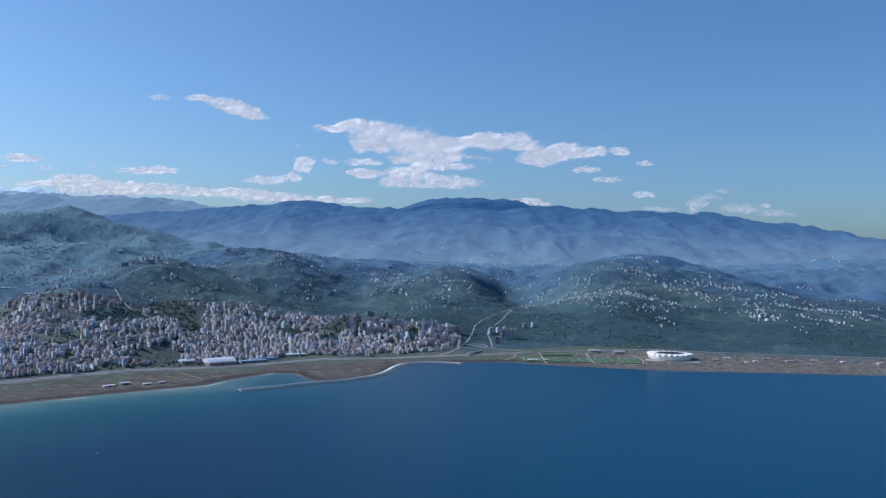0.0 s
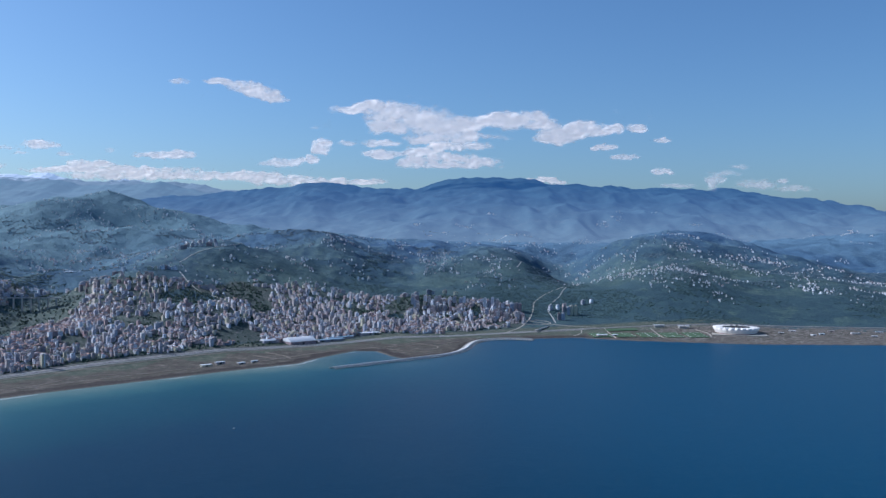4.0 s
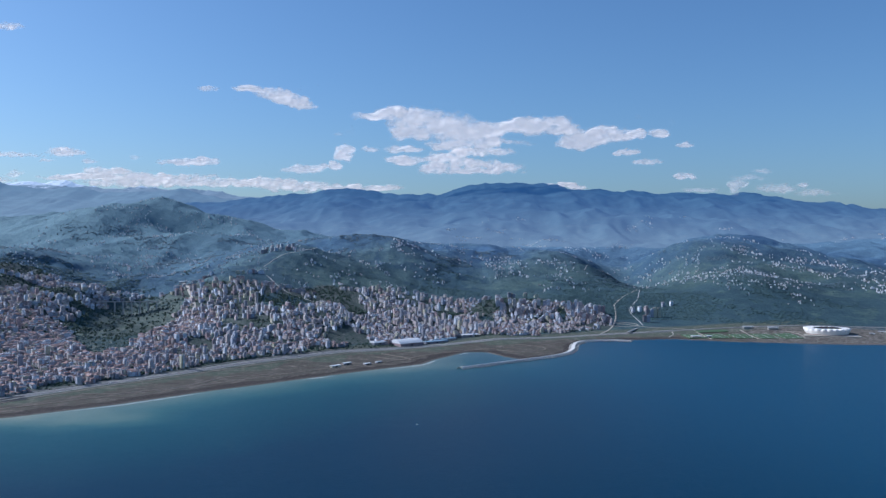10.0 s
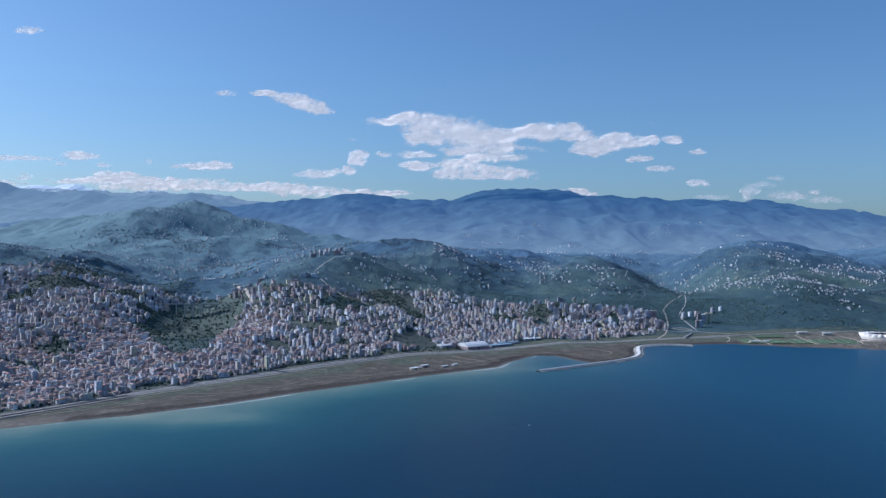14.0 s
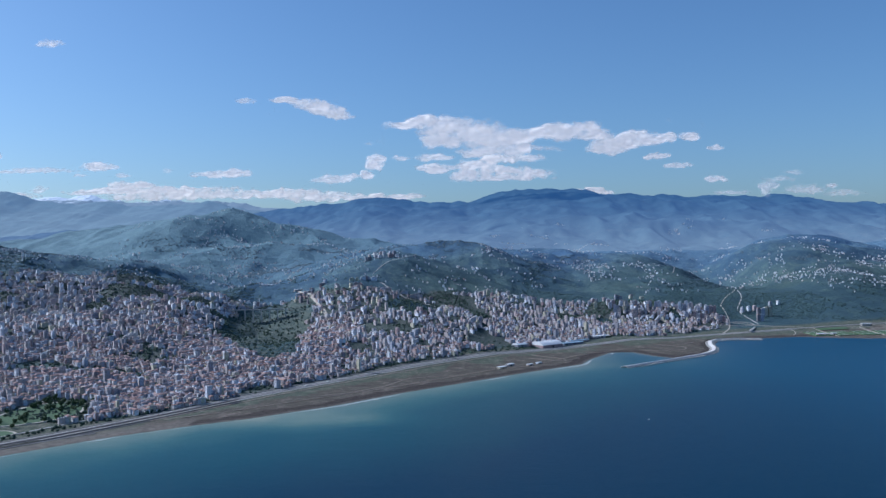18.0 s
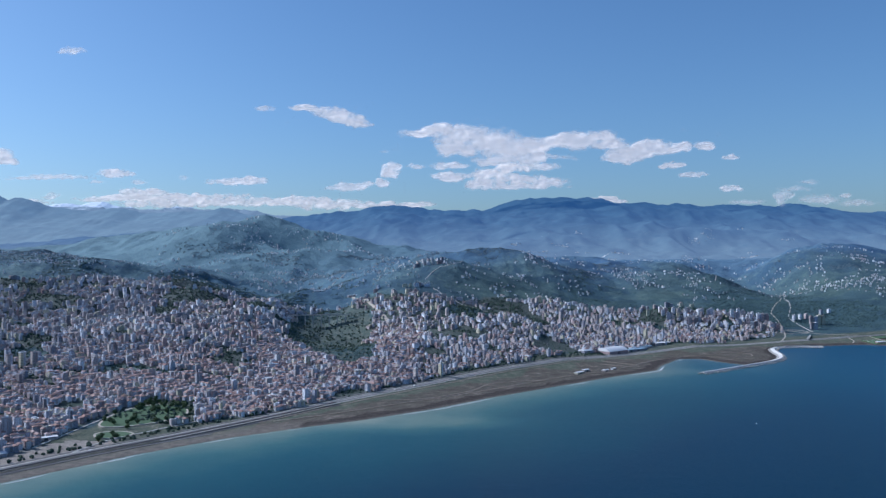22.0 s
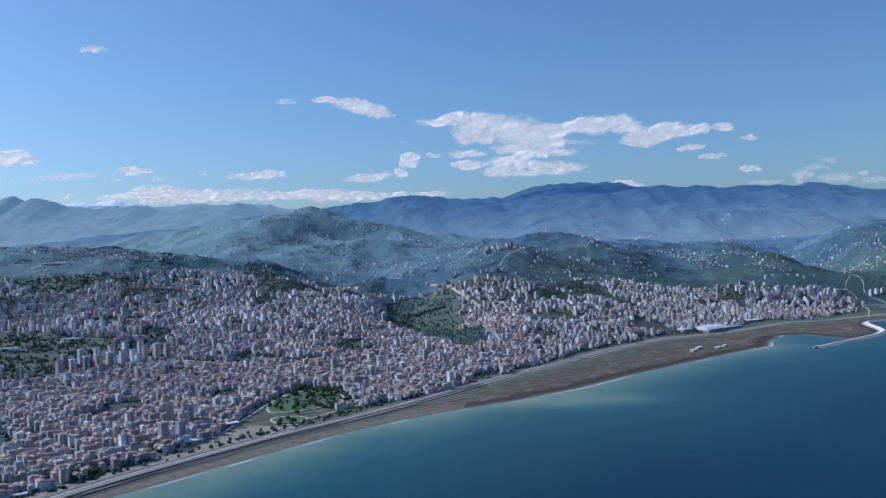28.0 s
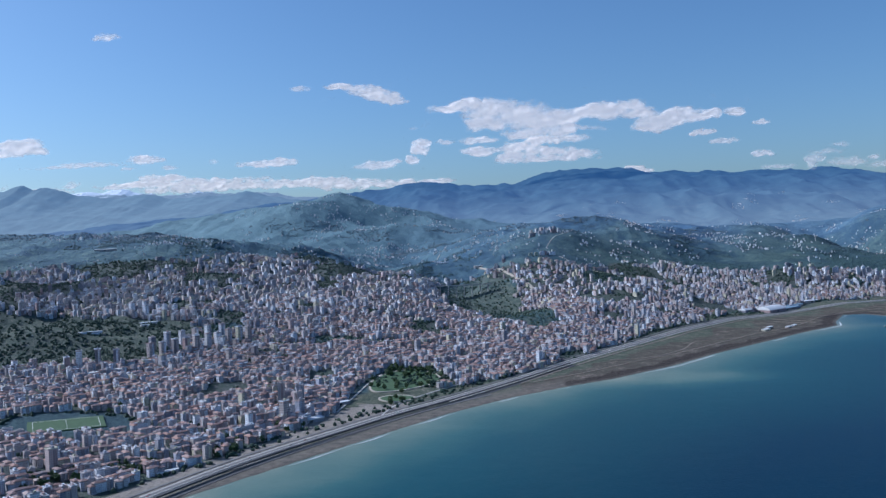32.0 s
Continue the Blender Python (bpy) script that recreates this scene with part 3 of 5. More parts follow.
def joined(*pieces):
    v, f, uv, n = [], [], [], 0
    for a, b, c in pieces:
        v.append(a), f.append(b + n), uv.append(c)
        n += len(a)
    return np.concatenate(v), np.concatenate(f), np.concatenate(uv)


def hip_roof(w, l, z, rise, eave=0.14):
    """A hipped roof with a ridge along its longer side and a fascia under the eaves."""
    x, y = w / 2 + eave, l / 2 + eave
    ridge = max(0.0, y - x)
    v = np.array([(-x, -y, z), (x, -y, z), (x, y, z), (-x, y, z), (-x, -y, z + 0.07), (x, -y, z + 0.07), (x, y, z + 0.07), (-x, y, z + 0.07),
                  (0, -ridge - 0.02, z + rise), (0, ridge + 0.02, z + rise)])
    f = np.array([(0, 1, 5, 4), (1, 2, 6, 5), (2, 3, 7, 6), (3, 0, 4, 7), (4, 5, 8, 8), (5, 6, 9, 8), (6, 7, 9, 9), (7, 4, 8, 9)])
    return v, f, np.zeros((len(f) * 4, 2))


def flat_roof(w, l, z):
    """A roof slab that stands a little proud of the walls."""
    return box_part(w + 0.10, l + 0.10, z, z + 0.10)


def parapet_ring(w, l, z):
    """The low wall round a flat roof: one closed ring."""
    loops = [(w / 2 + 0.05, l / 2 + 0.05, z), (w / 2 + 0.05, l / 2 + 0.05, z + 0.11), (w / 2 - 0.03, l / 2 - 0.03, z + 0.11), (w / 2 - 0.03, l / 2 - 0.03, z)]
    v = np.array([(sx * x, sy * y, h) for x, y, h in loops for sx, sy in ((-1, -1), (1, -1), (1, 1), (-1, 1))])
    f = np.array([(4 * i + k, 4 * i + (k + 1) % 4, 4 * i + 4 + (k + 1) % 4, 4 * i + 4 + k) for i in range(3) for k in range(4)])
    return v, f, np.zeros((48, 2))


STOREY = 0.28


def block_kind(w, l, floors, tiled):
    h = floors * STOREY * (0.88 if floors > 3 else 0.7)
    w, l = 0.66 * w, 0.66 * l
    parts = {"wall": box_part(w, l, -1.2, h, top=False)}
    if tiled:
        parts["roof"] = hip_roof(w, l, h, 0.30 * w)
        parts["chimney"] = box_part(0.12, 0.12, h + 0.1, h + 0.30 * w + 0.12, 0.2 * w, 0.1 * l)
    else:
        parts["roof"] = flat_roof(w, l, h)
        parts["parapet"] = parapet_ring(w, l, h + 0.1)
        parts["stair_head"] = box_part(w * 0.35, min(l * 0.3, 0.8), h + 0.1, h + 0.42, 0.08 * w, 0.1 * l)
    if floors > 3:
        for s, name in ((1, "balcony_bay"), (-1, "balcony_bay_back")):
            parts[name] = box_part(0.18, l * 0.3, STOREY, h - 0.06, s * (w / 2 + 0.09), s * l * 0.18)
    return parts


BLOCKS = [block_kind(*a, False) for a in ((1.5, 2.4, 5), (1.6, 2.0, 7), (1.4, 3.2, 6), (1.7, 2.6, 8), (1.5, 4.4, 7))]
HOUSES = [block_kind(*a, True) for a in ((1.3, 1.9, 4), (1.5, 2.6, 5), (1.2, 1.5, 3), (1.6, 3.4, 6), (1.4, 2.2, 6))]
TOWERS = [block_kind(*a, False) for a in ((1.9, 2.1, 9), (1.8, 2.4, 11), (2.1, 2.1, 13), (1.7, 2.9, 8), (2.0, 2.2, 10))]
VILLAS = [block_kind(*a, t) for *a, t in ((0.95, 1.15, 3, True), (0.9, 1.3, 2, False), (1.0, 1.0, 3, False), (1.1, 1.5, 4, False), (0.9, 1.0, 2, True))]
VILLAS = [{k: (v * 1.15, f, uv) for k, (v, f, uv) in kind.items()} for kind in VILLAS]
KINDS = {
    "apartment_block": (BLOCKS, M_WALL, M_FLAT, "rendered apartment block with flat roof and balconies", "apartment block"),
    "tiled_house": (HOUSES, M_WALL, M_TILE, "low apartment house with a red tiled hipped roof", "house"),
    "apartment_tower": (TOWERS, M_WALL, M_FLAT, "tall pale apartment tower with flat roof", "tower block"),
    "hill_house": (VILLAS, M_WHITE, None, "small whitish house on the green hillside", "house"),
}
ON_ROOF = {"parapet": "roof", "chimney": "roof"}
NAMES = {"balcony_bay_back": "balcony_bay"}


def part_material(kind, name, parts, single):
    _, walls, roofs, _, _ = KINDS[kind]
    if name == "roof":
        return (roofs or (M_TILE if "chimney" in parts else M_FLAT))[single]
    return walls[single]


PLACED = {k: [] for k in KINDS}


def put(kind, x, y, turn, pick, tall=1.0, size=1.0):
    if kind == "apartment_tower" and y > 330:
        tall *= 0.8 if x < -80 else 0.95
    PLACED[kind].append((x, y, turn, pick, tall, size))


# streets run along and away from the coast
ALONG = np.array([0.674, 0.738])
AWAY = np.array([-0.738, 0.674])
CORNER = np.array([-292.0, 124.0])
rng = np.random.RandomState(11)


def lay_town():
    cells = []
    for i in range(-104, 338):
        for j in range(7, 190):
            if i % 8 == 0 or j % 7 == 0:
                continue
            q = CORNER + ALONG * (i * 1.63 + rng.uniform(-0.25, 0.25)) + AWAY * (j * 1.74 + rng.uniform(-0.25, 0.25))
            cells.append((*q, i, j))
    cells = np.array(cells)
    p = cells[:, :2]
    ok = is_town(p) & (to_line(p, HIGHWAY) > np.where(p[:, 0] < -262, 7.5, 3.2)) & within(p, LAND)
    d = inland(p)
    lush = fbm(p[:, 0] / 26, p[:, 1] / 26, 3)
    taken = np.array([r[:2] for rows in PLACED.values() for r in rows])
    for q in taken:
        ok &= np.abs(p - q).max(1) > 1.4
    filled = set()
    for (x, y, i, j), good, dd, g in zip(cells, ok, d, lush):
        edge = np.clip((dd - 130) / 160, 0, 1)
        if not good or g > (0.76 if dd < 110 and x > -325 else 0.68) - 0.10 * edge or rng.rand() < 0.04 + 0.20 * edge:
            continue
        if x < -190:
            back = np.clip((dd - 100) / 70, 0, 1)
            high, red = 0.02 + 0.12 * back, 0.74 - 0.46 * back
        else:
            far = np.clip((dd - 45) / 45, 0, 1)
            high, red = 0.05 + 0.24 * far, 0.52 - 0.34 * far
        # neighbourhoods lean to one kind
        if rng.rand() < (0.20 + 0.34 * np.clip((dd - 60) / 40, 0, 1) if x > -190 else 0.30 * np.clip((dd - 110) / 60, 0, 1)) or (x > -190 and g > (0.575 if dd > 80 else 0.72)):
            continue
        if (i, j) in filled:
            continue
        # the steep green slope above the old town has few houses
        if ((x + 196) / 36) ** 2 + ((y - 458) / 34) ** 2 < 1 and rng.rand() < 0.62:
            continue
        lean = value_noise(np.array([x / 19.0]), np.array([y / 19.0]))[0] - 0.5
        r = rng.rand()
        sway = 0.9 * (value_noise(np.array([x / 60.0 + 5]), np.array([y / 60.0]))[0] - 0.5) * np.clip((dd - 60) / 60, 0, 1)
        turn = math.atan2(ALONG[1], ALONG[0]) - math.pi / 2 + (math.pi / 2 if rng.rand() < 0.35 else 0) + rng.normal(0, 0.05) + sway
        kind = "apartment_tower" if r < high + 0.8 * lean * (high > 0.1) else "tiled_house" if r < high + red else "apartment_block"
        if kind == "apartment_tower":
            # a tower takes the plots beside and behind it
            filled.update([(i + 1, j), (i, j + 1)])
            q = ALONG * 0.4 + AWAY * 0.4
            put(kind, x + q[0], y + q[1], turn, rng.randint(5), rng.choice([0.8, 1.0, 1.2, 1.5]), rng.uniform(1.0, 1.35) * (0.85 if x > -190 else 1.0))
        elif x < -255 and dd < 85:
            # terraces that run inland
            filled.add((i, j + 1))
            put(kind, x + AWAY[0] * 0.8, y + AWAY[1] * 0.8, turn + (math.pi / 2 if rng.rand() < 0.6 else 0), rng.choice([1, 3, 4, 3]), rng.uniform(0.9, 1.3), rng.uniform(0.85, 1.05))
        else:
            put(kind, x, y, turn, rng.randint(5), rng.uniform(0.75, 1.3), rng.uniform(0.8, 1.1) * (0.85 if x > -190 else 1.0))


def rank(kind, start, end, count, wide=0.0, pick=None, tall=1.0):
    """A row of alike buildings between two places."""
    a, b = np.array(start, float), np.array(end, float)
    turn = math.atan2(b[1] - a[1], b[0] - a[0]) - math.pi / 2
    for k in range(count):
        q = a + (b - a) * (k / max(1, count - 1)) + rng.uniform(-wide, wide, 2)
        put(kind, q[0], q[1], turn + rng.normal(0, 0.06), rng.randint(5) if pick is None else pick, tall * rng.uniform(1.0, 1.2), 1.25)


rank("apartment_tower", (-347, 252), (-323, 284), 10, 0.2, 1, 1.6)
rank("apartment_tower", (-350, 262), (-333, 284), 6, 0.3, 2, 1.4)
rank("apartment_tower", (-362, 232), (-352, 236), 3, 0.3, 2, 1.5)
rank("apartment_tower", (-292, 199), (-287, 199), 2, 0.0, 2, 1.5)
rank("apartment_tower", (-287, 180), (-284, 184), 2, 0.0, 1, 1.6)
rank("apartment_block", (-294, 166), (-290, 171), 2, 0.0, 4, 1.2)
rank("apartment_block", (-304, 154), (-301, 158), 2, 0.0, 4, 1.1)
rank("apartment_tower", (-204, 548), (-184, 556), 8, 1.0, 1, 0.9)
rank("apartment_tower", (-202, 557), (-187, 565), 6, 1.0, 2, 0.85)
rank("apartment_block", (-206, 500), (-194, 503), 7, 1.5)
rank("apartment_block", (-232, 470), (-222, 500), 8, 3.0)
rank("apartment_tower", (-215, 462), (-196, 472), 8, 4.0)
rank("apartment_block", (-200, 478), (-160, 482), 14, 5.0)
rank("apartment_tower", (-128, 512), (-92, 520), 12, 5.0)
rank("apartment_tower", (-62, 524), (-30, 528), 10, 2.5, None, 0.85)
rank("apartment_tower", (-12, 503), (8, 500), 14, 3.0, 2, 1.35)
rank("apartment_tower", (-10, 488), (8, 484), 12, 2.5, 1, 1.2)
rank("apartment_tower", (-60, 500), (-26, 500), 16, 4.0, 1, 1.3)
rank("apartment_tower", (-54, 488), (-26, 484), 14, 3.0, 2, 1.1)
rank("apartment_block", (-14, 503), (-8, 500), 3, 0.2, 4)
rank("apartment_tower", (33, 499), (40, 499), 4, 0.4, 2, 1.5)
rank("apartment_tower", (29, 487), (31, 487), 2, 0.0, 1, 1.3)
rank("apartment_tower", (47, 520), (52, 522), 2, 0.3, 0, 1.1)
rank("apartment_tower", (27, 508), (34, 512), 3, 1.0, 1, 1.1)
rank("apartment_block", (-300, 440), (-280, 470), 10, 6.0)
rank("apartment_block", (-380, 452), (-320, 456), 26, 7.0)
rank("apartment_tower", (-400, 420), (-350, 440), 22, 9.0)
rank("apartment_tower", (-330, 438), (-296, 440), 9, 3.0, None, 1.1)

lay_town()


def lay_hill_houses():
    spots = [(150, 640, 55, 50, 250), (215, 600, 55, 40, 190), (120, 560, 40, 30, 70), (-40, 610, 40, 45, 120), (-120, 560, 45, 35, 150), (60, 760, 60, 60, 110),
             (-180, 520, 40, 30, 120), (-270, 560, 40, 60, 150), (-410, 480, 50, 40, 170), (-460, 560, 60, 60, 170), (-390, 640, 60, 60, 160), (-340, 760, 60, 50, 140), (-420, 850, 60, 40, 120), (-270, 680, 40, 50, 120), (-170, 600, 50, 30, 120), (-330, 700, 70, 80, 190), (-420, 560, 70, 50, 150), (-500, 520, 60, 70, 120),
             (-60, 800, 120, 70, 150), (320, 600, 70, 60, 170), (-450, 760, 110, 70, 150), (300, 900, 120, 80, 110), (-160, 800, 120, 60, 120), (-60, 1020, 220, 80, 160), (280, 1040, 160, 90, 150), (90, 600, 60, 40, 120), (260, 660, 60, 50, 160), (-250, 1420, 300, 110, 220), (150, 1450, 260, 110, 220), (420, 1400, 200, 100, 150), (-60, 1250, 300, 70, 160), (160, 690, 60, 40, 160), (-70, 660, 40, 30, 110)]
    for cx, cy, sx, sy, n in spots:
        # hamlets strung along lanes
        for _ in range(max(4, n // 9)):
            hx, hy, way = rng.normal(cx, sx), rng.normal(cy, sy), rng.uniform(0, 3.14)
            count, bend = int(rng.choice([2, 4, 8, 14, 22])), rng.normal(0, 0.12)
            for k in range(count):
                hx, hy, way = hx + math.cos(way) * rng.uniform(0.8, 2.6), hy + math.sin(way) * rng.uniform(0.8, 2.6), way + bend
                x, y = hx + rng.normal(0, 4.2), hy + rng.normal(0, 5.0)
                p = np.array([(x, y)])
                if inland(p)[0] < 75 or is_town(p)[0]:
                    continue
                put("hill_house", x, y, rng.uniform(0, 3.14), rng.randint(5), rng.uniform(0.8, 1.2), rng.choice([0.55, 0.7, 0.9, 1.3]) * (1.0 if y < 1100 else 1.7))


lay_hill_houses()


def nearest_first(rows):
    """The row's place along the stretch of coast that the flight passes: first the near south-east end."""
    q = np.array([(r[0], r[1]) for r in rows])
    return np.argsort(np.hypot(q[:, 0] + 265, q[:, 1] - 120))


SINGLE = {"apartment_block": 290, "tiled_house": 290, "apartment_tower": 290, "hill_house": 290}


def build_houses(kind):
    variants, _, _, label, category = KINDS[kind]
    rows = PLACED[kind]
    q = np.array([(r[0], r[1]) for r in rows])
    z = height(q[:, 0], q[:, 1])
    z = np.where(q[:, 1] > 1190, np.maximum(z, range_height(q[:, 0], q[:, 1], *MAIN_RANGE, 22, 80)), z) - 0.05
    order = nearest_first(rows)
    masters = {}
    for n in order[: SINGLE[kind]]:
        x, y, turn, pick, tall, size = rows[n]
        place = Matrix.LocRotScale((x, y, z[n]), Euler((0, 0, turn)), (size, size, tall) if pick in masters else (1, 1, 1))
        if pick not in masters:
            parts = variants[pick]
            top = thing(kind, place, label, category, kind.replace("_", " ") + "s of the town")
            under = {}
            for name, (v, f, uv) in parts.items():
                made = part(NAMES.get(name, name), quad_mesh(name, v, f, uv, part_material(kind, name, parts, True)), under.get(ON_ROOF.get(name), top))
                under[name] = made
            masters[pick] = top
        else:
            copy_thing(masters[pick], place)
    rest = order[SINGLE[kind]:]
    whole = thing(kind + "_quarter", Matrix(), "many more: " + label, category, kind="stuff")
    bins = {}
    for n in rest:
        x, y, turn, pick, tall, size = rows[n]
        c, s = size * math.cos(turn), size * math.sin(turn)
        for name, (v, f, uv) in variants[pick].items():
            if name in ("balcony_bay", "balcony_bay_back", "parapet") and y > 330:
                continue
            mat = part_material(kind, name, variants[pick], False)
            w = np.c_[v[:, 0] * c - v[:, 1] * s + x, v[:, 0] * s + v[:, 1] * c + y, v[:, 2] * tall + z[n]]
            bins.setdefault((NAMES.get(name, name), mat.name), (mat, []))[1].append((w, f, uv))
    for (name, _), (mat, pieces) in bins.items():
        part(name, quad_mesh(name, *joined(*pieces), mat), whole)


def quad_mesh(name, v, f, uv, mat):
    """Quads, of which those with a doubled corner are triangles."""
    tri = (f[:, 2] == f[:, 3])
    uv = uv.reshape(-1, 4, 2)
    if not tri.any():
        return mesh_of(name, v, f, [mat], uv=uv)
    u = np.concatenate([uv[~tri].reshape(-1, 2), uv[tri][:, :3].reshape(-1, 2)])
    return mesh_of(name, v, [f[~tri], f[tri][:, :3]], [mat], uv=u)


# ---- roads, shore ----
def lane(off):
    t = np.gradient(HIGHWAY, axis=0)
    t /= np.hypot(*t.T)[:, None]
    return HIGHWAY + np.stack([-t[:, 1], t[:, 0]], -1) * off


tagged(new("road_coast_east", ribbon(lane(0.85), 0.62, 0.10, "road", M_ASPH)), "grey asphalt carriageway of the coast road", "road", kind="structure")
tagged(new("road_coast_west", ribbon(lane(-0.85), 0.62, 0.10, "road", M_ASPH)), "grey asphalt carriageway of the coast road", "road", kind="structure")
tagged(new("road_front", ribbon(lane(3.4)[1:14], 0.38, 0.10, "road", M_ASPH)), "narrow street along the town's edge", "road", kind="structure")
tagged(new("road_median", ribbon(lane(0.0), 0.12, 0.20, "median", M_CONC)), "pale concrete median between carriageways", "median", kind="structure")
tagged(new("road_shoulder_sea", ribbon(lane(-1.75)[7:17], 0.2, 0.11, "shoulder", M_CONC)), "pale concrete shoulder beside the coast road", "road", kind="structure")
tagged(new("road_shoulder_town", ribbon(lane(1.8)[2:17], 0.2, 0.11, "shoulder", M_CONC)), "pale concrete shoulder beside the coast road", "road", kind="structure")
tagged(new("road_service", ribbon(lane(-4.2)[8:14], 0.3, 0.1, "road", M_DIRT)), "rough service road on the open ground", "road", kind="structure")
tagged(new("promenade", ribbon(COAST[3:7] + np.array([-4.6, 4.3]), 0.35, 0.12, "promenade", M_ASPH)), "grey service track above the beach", "path", kind="structure")
for k, pts in enumerate([
        [(-276, 190), (-272, 228), (-267, 252), (-271, 280), (-284, 310), (-300, 345)],
        [(-264, 186), (-262, 200), (-254, 212), (-247, 224), (-236, 236)],
        [(-120, 396), (-112, 408), (-118, 428), (-140, 452), (-170, 470), (-190, 500)],
        [(26, 478), (26, 492), (24, 512), (36, 540), (44, 575)],
        [(-285, 430), (-292, 455), (-300, 500), (-286, 540), (-272, 590), (-262, 640)],
        [(-196, 520), (-190, 540), (-178, 556), (-170, 590)],
        [(16, 640), (20, 652), (26, 668)],
        [(140, 660), (175, 648), (210, 655), (236, 690)]]):
    tagged(new(f"road_hill_{k + 1}", ribbon(pts, 0.22, 0.16, "road", M_CONC)), "pale narrow road winding through the land", "road", kind="structure")

for k, (pts, half) in enumerate([
        ([(18, 524), (15, 500), (11, 482), (5, 462), (-4, 444)], 0.34), ([(11, 482), (20, 476), (32, 470), (46, 466)], 0.3), ([(60, 618), (48, 590), (36, 560), (24, 538), (18, 524)], 0.24),
        ([(4, 476), (12, 470), (22, 472), (26, 480), (18, 486), (10, 482)], 0.26), ([(-30, 444), (-12, 460), (4, 476)], 0.26)]):
    tagged(new(f"road_valley_{k + 1}", ribbon(pts, half, 0.18, "road", M_PATH)), "pale concrete road at the mouth of the valley", "road", kind="structure")
tagged(new("road_hill_9", ribbon([(-241, 505), (-226, 466), (-212, 432), (-204, 408), (-197, 400), (-190, 404), (-194, 420), (-204, 434)], 0.8, 0.2, "road", M_PATH)), "broad pale road curving down the slope", "road", kind="structure")
for k, pts in enumerate([
        [(-224, 226), (-206, 240), (-190, 256), (-168, 276), (-150, 296), (-132, 316), (-112, 332), (-98, 350), (-88, 366), (-66, 384), (-44, 392), (-28, 408)],
        [(-196, 262), (-184, 262), (-166, 282), (-160, 300), (-140, 306)],
        [(-112, 352), (-100, 344), (-94, 342), (-97, 352), (-110, 362)],
        [(-60, 380), (-48, 372), (-38, 378), (-36, 392), (-50, 398)],
        [(30, 436), (36, 446), (37, 458)], [(98, 432), (102, 442), (97, 456)], [(50, 428), (50, 462)], [(74, 430), (74, 460)]]):
    tagged(new(f"dirt_track_{k + 1}", ribbon(pts, 0.22, 0.12, "track", M_DIRT if k < 4 else M_PATH)), "narrow bare track over the open ground", "path", kind="structure")


def sea_wall():
    line = lane(-2.3)[2:10]
    v = ribbon(line, 0.34, 0.75, "sea_wall", M_DARK)
    tagged(new("sea_wall", v), "dark stone sea wall beside the coast road", "wall", kind="structure")
    skirt = ribbon(line + np.array([0.75, -0.68]) * 1.2, 1.1, 0.06, "revetment", M_DARK)
    tagged(new("revetment", skirt), "dark rock slope under the sea wall", "wall", kind="structure")


sea_wall()


def foam_lines():
    pts = []
    line = COAST[1:17]
    for a, b in zip(line[:-1], line[1:]):
        n = max(1, int(np.hypot(*(b - a)) / 1.6))
        pts += [a + (b - a) * k / n for k in range(n)]
    pts = np.array(pts)
    for _ in range(3):
        pts[1:-1] = (pts[:-2] + 2 * pts[1:-1] + pts[2:]) / 4
    t = np.gradient(pts, axis=0)
    t /= np.hypot(*t.T)[:, None]
    side = np.stack([t[:, 1], -t[:, 0]], -1)
    s = np.arange(len(pts))
    wob = fbm(s / 7.0, s * 0 + 1.0, 3)
    wide = np.clip((wob - 0.43) * 3.0, 0, 0.55)
    a = pts + side * (0.7 + 1.2 * wob)[:, None]
    b = a + side * wide[:, None] * 0.8
    v = np.stack([np.c_[a, 0 * s + 0.05], np.c_[b, 0 * s + 0.05]], 1).reshape(-1, 3)
    f = grid_faces(len(pts), 2)[wide[:-1] + wide[1:] > 0.02]
    tagged(new("surf", mesh_of("surf", v, f, [M_FOAM])), "thin broken white surf along the beach", "surf", kind="stuff")


foam_lines()


